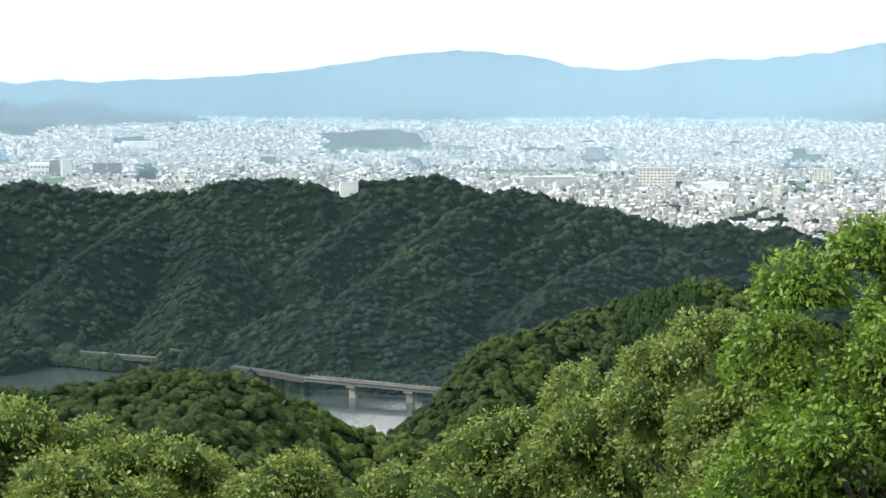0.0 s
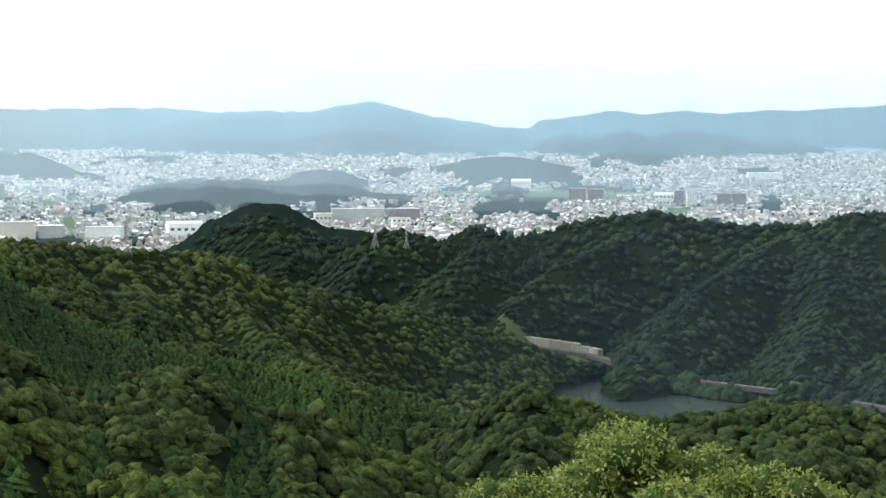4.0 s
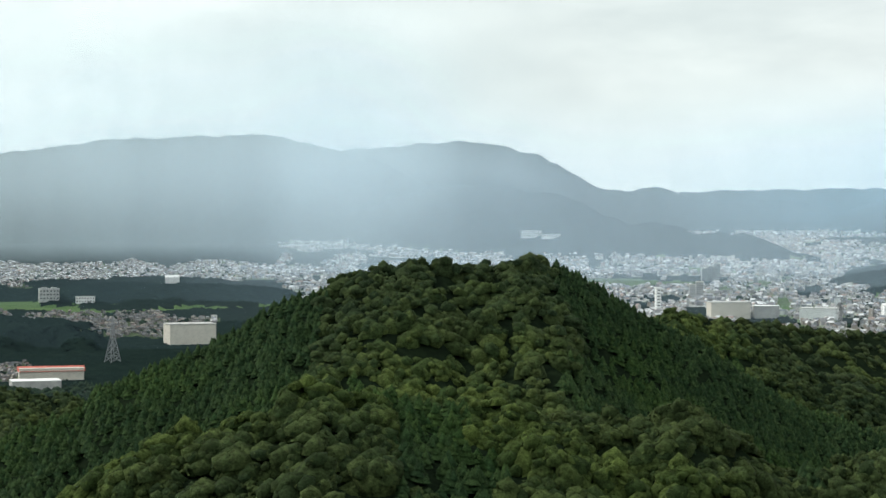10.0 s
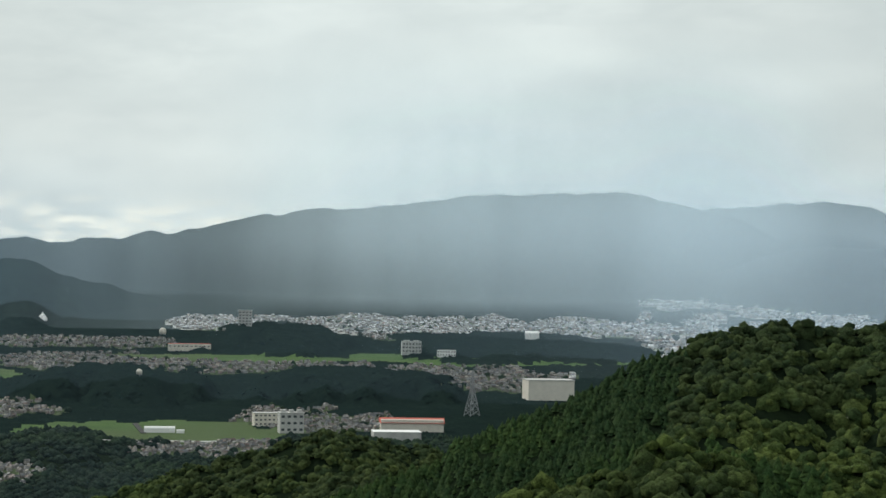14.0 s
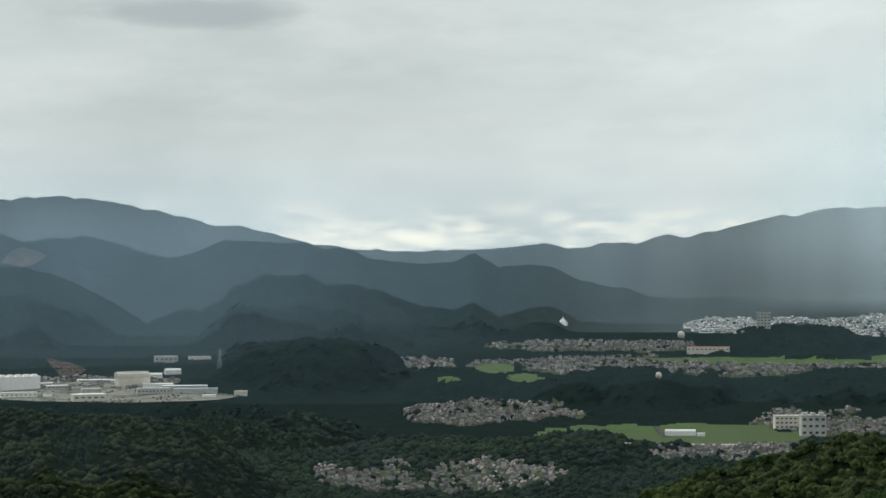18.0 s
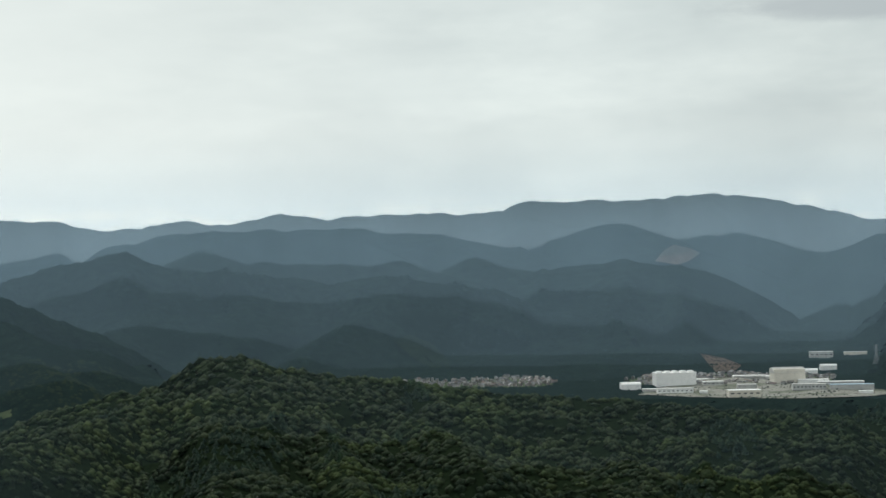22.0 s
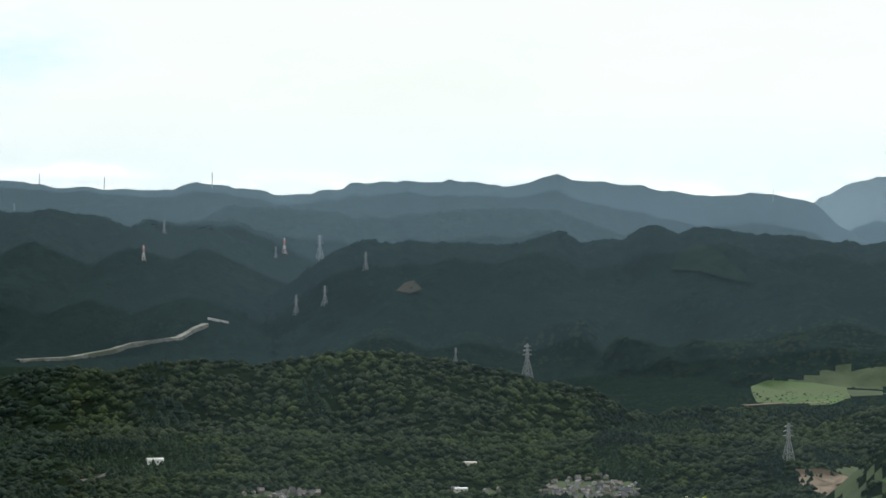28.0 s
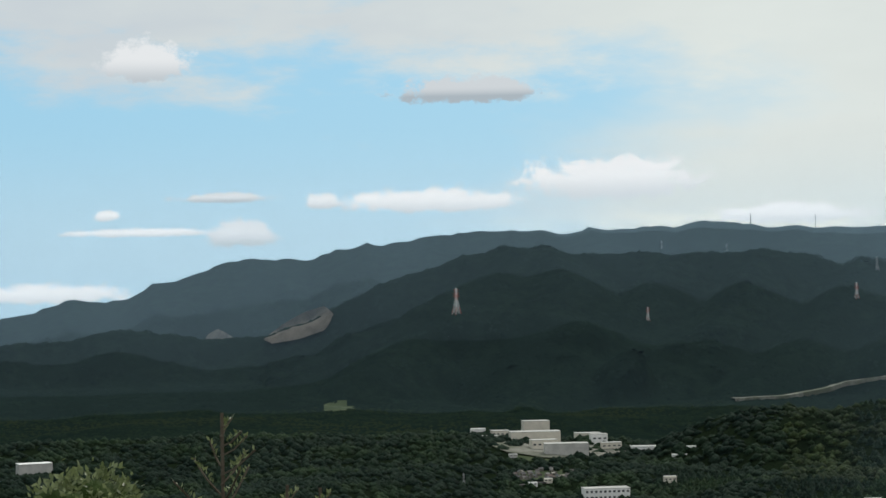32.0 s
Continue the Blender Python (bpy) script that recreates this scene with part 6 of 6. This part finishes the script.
def build_bridge():
    p, q = Vector(polar(3.75, 1156, ROAD_Z + 0.6)), Vector(polar(-0.2, 1112, ROAD_Z - 1.2))
    d = (q - p).normalized()
    n = Vector((-d.y, d.x, 0)).normalized()
    mid = (p + q) / 2
    ob = empty("bridge", Matrix.Translation(mid), "long grey girder bridge across the reservoir", "bridge")
    a, b = p - mid, q - mid
    side = n * 3.6

    def slab(name, off, w, z0, z1, mat, s=0.0, e=1.0):
        bm = bmesh.new()
        u, v = a.lerp(b, s) + off, a.lerp(b, e) + off
        vs = [bm.verts.new(c + n * t * w / 2 + Vector((0, 0, z))) for c in (u, v) for t in (-1, 1) for z in (z0, z1)]
        for f in ((0, 1, 3, 2), (4, 6, 7, 5), (0, 4, 5, 1), (2, 3, 7, 6), (1, 5, 7, 3), (0, 2, 6, 4)):
            bm.faces.new([vs[k] for k in f])
        bmesh.ops.recalc_face_normals(bm, faces=bm.faces[:])
        me = bpy.data.meshes.new(name)
        bm.to_mesh(me)
        bm.free()
        me.materials.append(mat)
        return me
    part("deck", slab("deck", Vector(), 7.6, -0.7, 0, M_ASPHALT), ob)
    for s in (-1, 1):
        part("girder", slab("girder", n * s * 2.6, 0.5, -2.0, -0.7, M_STEEL), ob, "grey-green steel girder")
        part("parapet", slab("parapet", side * s, 0.25, 0, 0.7, M_STAINED), ob, "grey concrete parapet")
    for t in (0.33, 0.73):
        c = a.lerp(b, t)
        pier = part("pier", slab("pier", Vector(), 3.0, -14, -3.1, M_STAINED, t - 0.022, t + 0.022), ob, "concrete pier standing in the water")
        part("pier_cap", slab("pier_cap", Vector(), 7.0, -3.1, -2.32, M_STAINED, t - 0.03, t + 0.03), pier)
    for k in range(24):
        s = k / 24
        part("rail_post", slab("rail_post", side, 0.12, 0.9, 1.5, M_STEEL, s, s + 0.003), ob)


build_bridge()


def guard_rail():
    ob = empty("guard_rail", Matrix.Identity(4), "pale steel guard rail along the reservoir road", "rail")
    pts = [Vector(polar(a, float(shore_road(a)) - 3.2, ROAD_Z + max(0, a - 11) * 2.2)) for a in np.arange(6.6, 9.4, 0.12)]
    part("beam", beams("beam", [(p + Vector((0, 0, 0.9)), q + Vector((0, 0, 0.9))) for p, q in zip(pts, pts[1:])], 0.2, M_STEEL), ob)
    for p in pts[::2]:
        part("post", beams("post", [(p + Vector((0, 0, -1)), p + Vector((0, 0, 0.9)))], 0.25, M_STEEL), ob)


guard_rail()


def retaining_wall():
    """Stepped concrete wall above the road."""
    ob = empty("retaining_wall", Matrix.Identity(4), "stained concrete retaining wall above the road", "wall")
    for k, a in enumerate(np.arange(12.75, 15.35, 0.26)):
        r = float(shore_road(a)) + 5
        z = ROAD_Z + (a - 11) * 2.2
        p, q = Vector(polar(a, r, z)), Vector(polar(a + 0.25, float(shore_road(a + 0.25)) + 5, z + 0.5))
        d = (q - p)
        d.z = 0
        n = Vector((-d.y, d.x, 0)).normalized() * 1.5
        h = 5.5 if k > 1 else 4
        bm = bmesh.new()
        vs = [bm.verts.new(c + s) for c in (p, q) for s in (Vector((0, 0, -6)), Vector((0, 0, h)), n * -3 + Vector((0, 0, h)), n * -3 + Vector((0, 0, -6)))]
        for f in ((0, 1, 2, 3), (7, 6, 5, 4), (0, 4, 5, 1), (1, 5, 6, 2), (2, 6, 7, 3), (3, 7, 4, 0)):
            bm.faces.new([vs[i] for i in f])
        me = bpy.data.meshes.new("panel")
        bm.to_mesh(me)
        bm.free()
        me.materials.append(M_STAINED)
        part("panel", me, ob)


retaining_wall()


def track(name, marks, width, mat, label, category="road", thick=3.0):
    pts = []
    for (a0, e0), (a1, e1) in zip(marks, marks[1:]):
        n = max(2, int(abs(a1 - a0) / 0.15))
        for k in range(n):
            a, e = a0 + (a1 - a0) * k / n, e0 + (e1 - e0) * k / n
            r = ground_hit(a, e)
            pts.append(polar(a, r, math.tan(radians(e)) * r))
    ribbon(name, pts, width, thick, mat, label, category, "structure", 0.6)


track("road_works", [(115.91, -3.57), (114.53, -3.51), (113.45, -3.32), (112.83, -3.14), (111.59, -2.99), (111.21, -2.76), (110.67, -2.54)], 16, M_STAINED, "pale earthworks of a new hillside road", "road", 5.0)
track("road_works_top", [(110.74, -2.45), (110.01, -2.59)], 12, M_GREYB, "concrete retaining wall of the new road", "road", 9.0)
track("lane_south", [(114.26, -6.89), (113.28, -6.65), (112.37, -6.50), (111.83, -6.42)], 7, M_ASPHALT, "grey lane winding through the woods", "road")
track("lane_works", [(121.81, -5.89), (120.58, -5.75), (120.28, -5.55), (120.13, -5.37)], 6, M_ASPHALT, "grey lane below the works", "road")
track("lane_farm", [(96.08, -4.76), (94.84, -4.67), (93.92, -4.64), (93.14, -4.46)], 7, M_EARTH, "pale farm track past the paddy", "road")
track("lane_field", [(54.69, -4.49), (54.54, -4.65), (54.34, -4.88)], 5, M_ASPHALT, "grey farm lane across the green field", "road")
track("main_road", [(56.33, -4.92), (54.78, -4.96), (52.92, -4.97), (50.90, -4.94)], 9, M_GREYB, "grey elevated road below the fields", "road")


# ---- trees close to the lookout ----
def leaf_sprays(seed, lobes, count, leaf, droop, per=7):
    """Leaf blades in drooping sprays over the lobes of a crown."""
    g = np.random.default_rng(seed)
    C, Rr = np.array([l[:3] for l in lobes]), np.array([l[3] for l in lobes])
    w = Rr ** 2
    k = g.choice(len(lobes), count, p=w / w.sum())
    d = g.normal(size=(count, 3))
    d[:, 2] = np.abs(d[:, 2]) * 0.9 - 0.25
    d /= np.linalg.norm(d, axis=1)[:, None]
    base = C[k] + d * (Rr[k] * g.uniform(0.82, 1.08, count))[:, None]
    base, d = np.repeat(base, per, 0), np.repeat(d, per, 0)
    n = len(base)
    out = d * 0.7 + g.normal(size=(n, 3)) * 0.75 + [0, 0, -droop]
    out /= np.linalg.norm(out, axis=1)[:, None]
    side = np.cross(out, g.normal(size=(n, 3)))
    side /= np.linalg.norm(side, axis=1)[:, None]
    L = leaf * g.uniform(0.7, 1.3, n)[:, None]
    base = base + g.normal(size=(n, 3)) * leaf * 0.5
    V = np.stack([base, base + out * L * 0.45 + side * L * 0.24, base + out * L, base + out * L * 0.45 - side * L * 0.24], 1)
    F = np.arange(n * 4).reshape(n, 4)
    return V.reshape(-1, 3), F


def crown_lobes(seed, width, height, count):
    g = np.random.default_rng(seed)
    lobes = [(0, 0, height * 0.45, width * 0.33)]
    for k in range(count):
        a, t = k * 2.4 + g.uniform(-.4, .4), (k + 0.5) / count
        z = height * (0.12 + 0.78 * t)
        spread = width * 0.5 * math.sqrt(max(0.05, 1 - ((t - 0.25) / 0.85) ** 2))
        lobes.append((math.cos(a) * spread * 0.72, math.sin(a) * spread * 0.72, z, width * g.uniform(0.13, 0.21)))
    lobes.append((0, 0, height * 0.88, width * 0.14))
    return lobes


def near_tree(name, label, az, r, top_el, width, height, leaves, sprays, seed, leaf=0.17, droop=0.55, sink=0.0):
    top = math.tan(radians(top_el)) * r
    base = ground_at(az, r)
    ob = empty(name, pose(*polar(az, r, base), 0, 0, seed * 47.0), label, "tree", "trees below the lookout")
    h0 = top - base - height
    lobes = crown_lobes(seed, width, height, 11)
    bm = bmesh.new()
    rings = 7
    prev = None
    for k in range(rings + 1):
        z = -1 + (h0 + height * 0.5 + 1) * k / rings
        rad = 0.28 * (1 - 0.75 * k / rings) + 0.03
        off = Vector((math.sin(k * 1.3 + seed) * 0.12, math.cos(k * 0.9 + seed) * 0.12, z))
        ring = [bm.verts.new(off + Vector((math.cos(j * 0.7854) * rad, math.sin(j * 0.7854) * rad, 0))) for j in range(8)]
        if prev:
            for j in range(8):
                bm.faces.new((prev[j], prev[(j + 1) % 8], ring[(j + 1) % 8], ring[j]))
        prev = ring
    me = bpy.data.meshes.new("trunk")
    bm.to_mesh(me)
    bm.free()
    me.materials.append(M_BARK)
    part("trunk", me, ob)
    for x, y, z, s in lobes[1:8]:
        part("limb", beams("limb", [((0, 0, h0 + z * 0.35), (x * 0.5, y * 0.5, h0 + z * 0.7)), ((x * 0.5, y * 0.5, h0 + z * 0.7), (x, y, h0 + z))], 0.10, M_BARK), ob)
    # Filler lumps; the crown's inner shade is put into their dark colour.
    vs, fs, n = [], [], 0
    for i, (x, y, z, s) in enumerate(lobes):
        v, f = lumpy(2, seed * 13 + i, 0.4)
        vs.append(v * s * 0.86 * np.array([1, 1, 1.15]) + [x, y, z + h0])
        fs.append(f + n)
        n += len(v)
    inner = part("inner_crown", mesh_of("inner_crown", np.concatenate(vs), np.concatenate(fs), [M_INNER], None, True), ob, "inner leaf lumps coloured dark as shade")
    V, F = leaf_sprays(seed, [(x, y, z + h0, s) for x, y, z, s in lobes], sprays, leaf, droop)
    part("crown", mesh_of("crown", V, F, [leaves]), ob)
    return ob


near_tree("broadleaf_tree", "tall bright green tree with drooping leaf sprays", -11.6, 46, -3.05, 6.4, 8.5, M_BRIGHT, 5600, 1, 0.155)
near_tree("broadleaf_tree", "yellow-green tree with fine drooping leaves", -6.9, 58, -5.75, 5.0, 6.5, M_YELLOW, 3300, 2, 0.145)
near_tree("broadleaf_tree", "yellow-green tree with fine drooping leaves", -8.6, 54, -7.2, 5.0, 6.0, M_YELLOW, 3300, 3, 0.145)
near_tree("broadleaf_tree", "yellow-green tree with fine drooping leaves", -4.6, 66, -7.7, 6.0, 6.0, M_YELLOW, 2400, 4, 0.17)
near_tree("broadleaf_tree", "bright green tree crown below its taller neighbour", -9.9, 47, -8.6, 4.4, 5.0, M_BRIGHT, 1800, 5, 0.18)
near_tree("broadleaf_tree", "dull green tree below the lookout", -2.2, 74, -8.6, 7.0, 6.0, M_YELLOW, 2200, 6, 0.17)
near_tree("broadleaf_tree", "pale yellow-green crown in the lower wood", 11.4, 72, -8.25, 7.0, 6.5, M_YELLOW, 3000, 7, 0.19)
near_tree("broadleaf_tree", "pale yellow-green crown in the lower wood", 8.0, 70, -9.15, 6.0, 6.0, M_YELLOW, 2600, 8, 0.19)
near_tree("broadleaf_tree", "pale yellow-green crown in the lower wood", 14.6, 76, -9.5, 6.0, 6.0, M_YELLOW, 2200, 9, 0.19)
near_tree("broadleaf_tree", "pale yellow-green crown in the lower wood", 4.8, 68, -9.95, 5.6, 6.0, M_YELLOW, 2200, 10, 0.18)
near_tree("broadleaf_tree", "dull green tree below the lookout", 1.2, 72, -10.2, 6.4, 6.0, M_YELLOW, 2000, 11, 0.18)
near_tree("broadleaf_tree", "pale yellow-green crown in the lower wood", 10.0, 60, -9.9, 5.0, 5.0, M_YELLOW, 1800, 12, 0.18)
near_tree("broadleaf_tree", "dark bushy crown beside the lookout", 134.2, 24, -5.15, 2.6, 4.0, M_OLIVE, 1500, 13, 0.10, 0.0)

for a, e, k in ((97.0, -7.35, 14), (99.2, -7.55, 15), (94.9, -7.5, 16)):
    near_tree("broadleaf_tree", "yellow-green treetop just below the lookout", a, 40, e, 1.8, 3.0, M_YELLOW, 700, k, 0.11)


def sapling(az, r, top_el, seed):
    """A thin sapling with upright sprays of small leaves."""
    g = np.random.default_rng(seed)
    base = ground_at(az, r)
    top = math.tan(radians(top_el)) * r
    h = top - base
    ob = empty("sapling", pose(*polar(az, r, base), 0, 0, az), "thin sapling with pale upright leaf sprays", "sapling")
    stem, twigs, V = [], [], []
    pts = [Vector((0.25 * (1 - k / 12) ** 2 * 0.5 - 0.02 * math.sin(k), 0.03 * math.sin(k * 1.7), -0.5 + (h + 0.5) * k / 12)) for k in range(13)]
    stem = list(zip(pts, pts[1:]))

    def leafy(p, q, n):
        for i in range(n):
            t = (i + 0.5) / n
            c = p.lerp(q, t)
            d = Vector((g.normal() * 0.8, g.normal() * 0.8, 0.9 + g.normal() * 0.3)).normalized()
            s = d.cross(Vector(g.normal(size=3))).normalized()
            L = g.uniform(0.025, 0.05)
            V.extend([c, c + d * L * 0.5 + s * L * 0.2, c + d * L, c + d * L * 0.5 - s * L * 0.2])
    leafy(pts[11].lerp(pts[12], 0.2), pts[12], 14)
    for k in range(11):
        z = h - 0.08 - k * 0.055
        a = k * 2.2 + g.uniform(-0.4, 0.4)
        ln = 0.07 + 0.028 * k
        p = Vector((0.0, 0, z))
        q = p + Vector((math.cos(a) * ln + 0.06 * (k % 3), math.sin(a) * ln, ln * 0.75))
        mid = p.lerp(q, 0.5) + Vector((0, 0, -0.02))
        twigs += [(p, mid), (mid, q)]
        leafy(p.lerp(q, 0.3), q, 9 + k)
    part("stem", beams("stem", stem, 0.016, M_BARK), ob)
    for p, q in twigs:
        part("twig", beams("twig", [(p, q)], 0.008, M_BARK), ob)
    part("foliage", mesh_of("foliage", np.array([v[:] for v in V]), np.arange(len(V)).reshape(-1, 4), [M_OLIVE]), ob, "small pale green leaves")


sapling(129.85, 12.0, -3.75, 3)
sapling(128.1, 12.4, -5.75, 4)
sapling(127.2, 12.2, -5.85, 5)
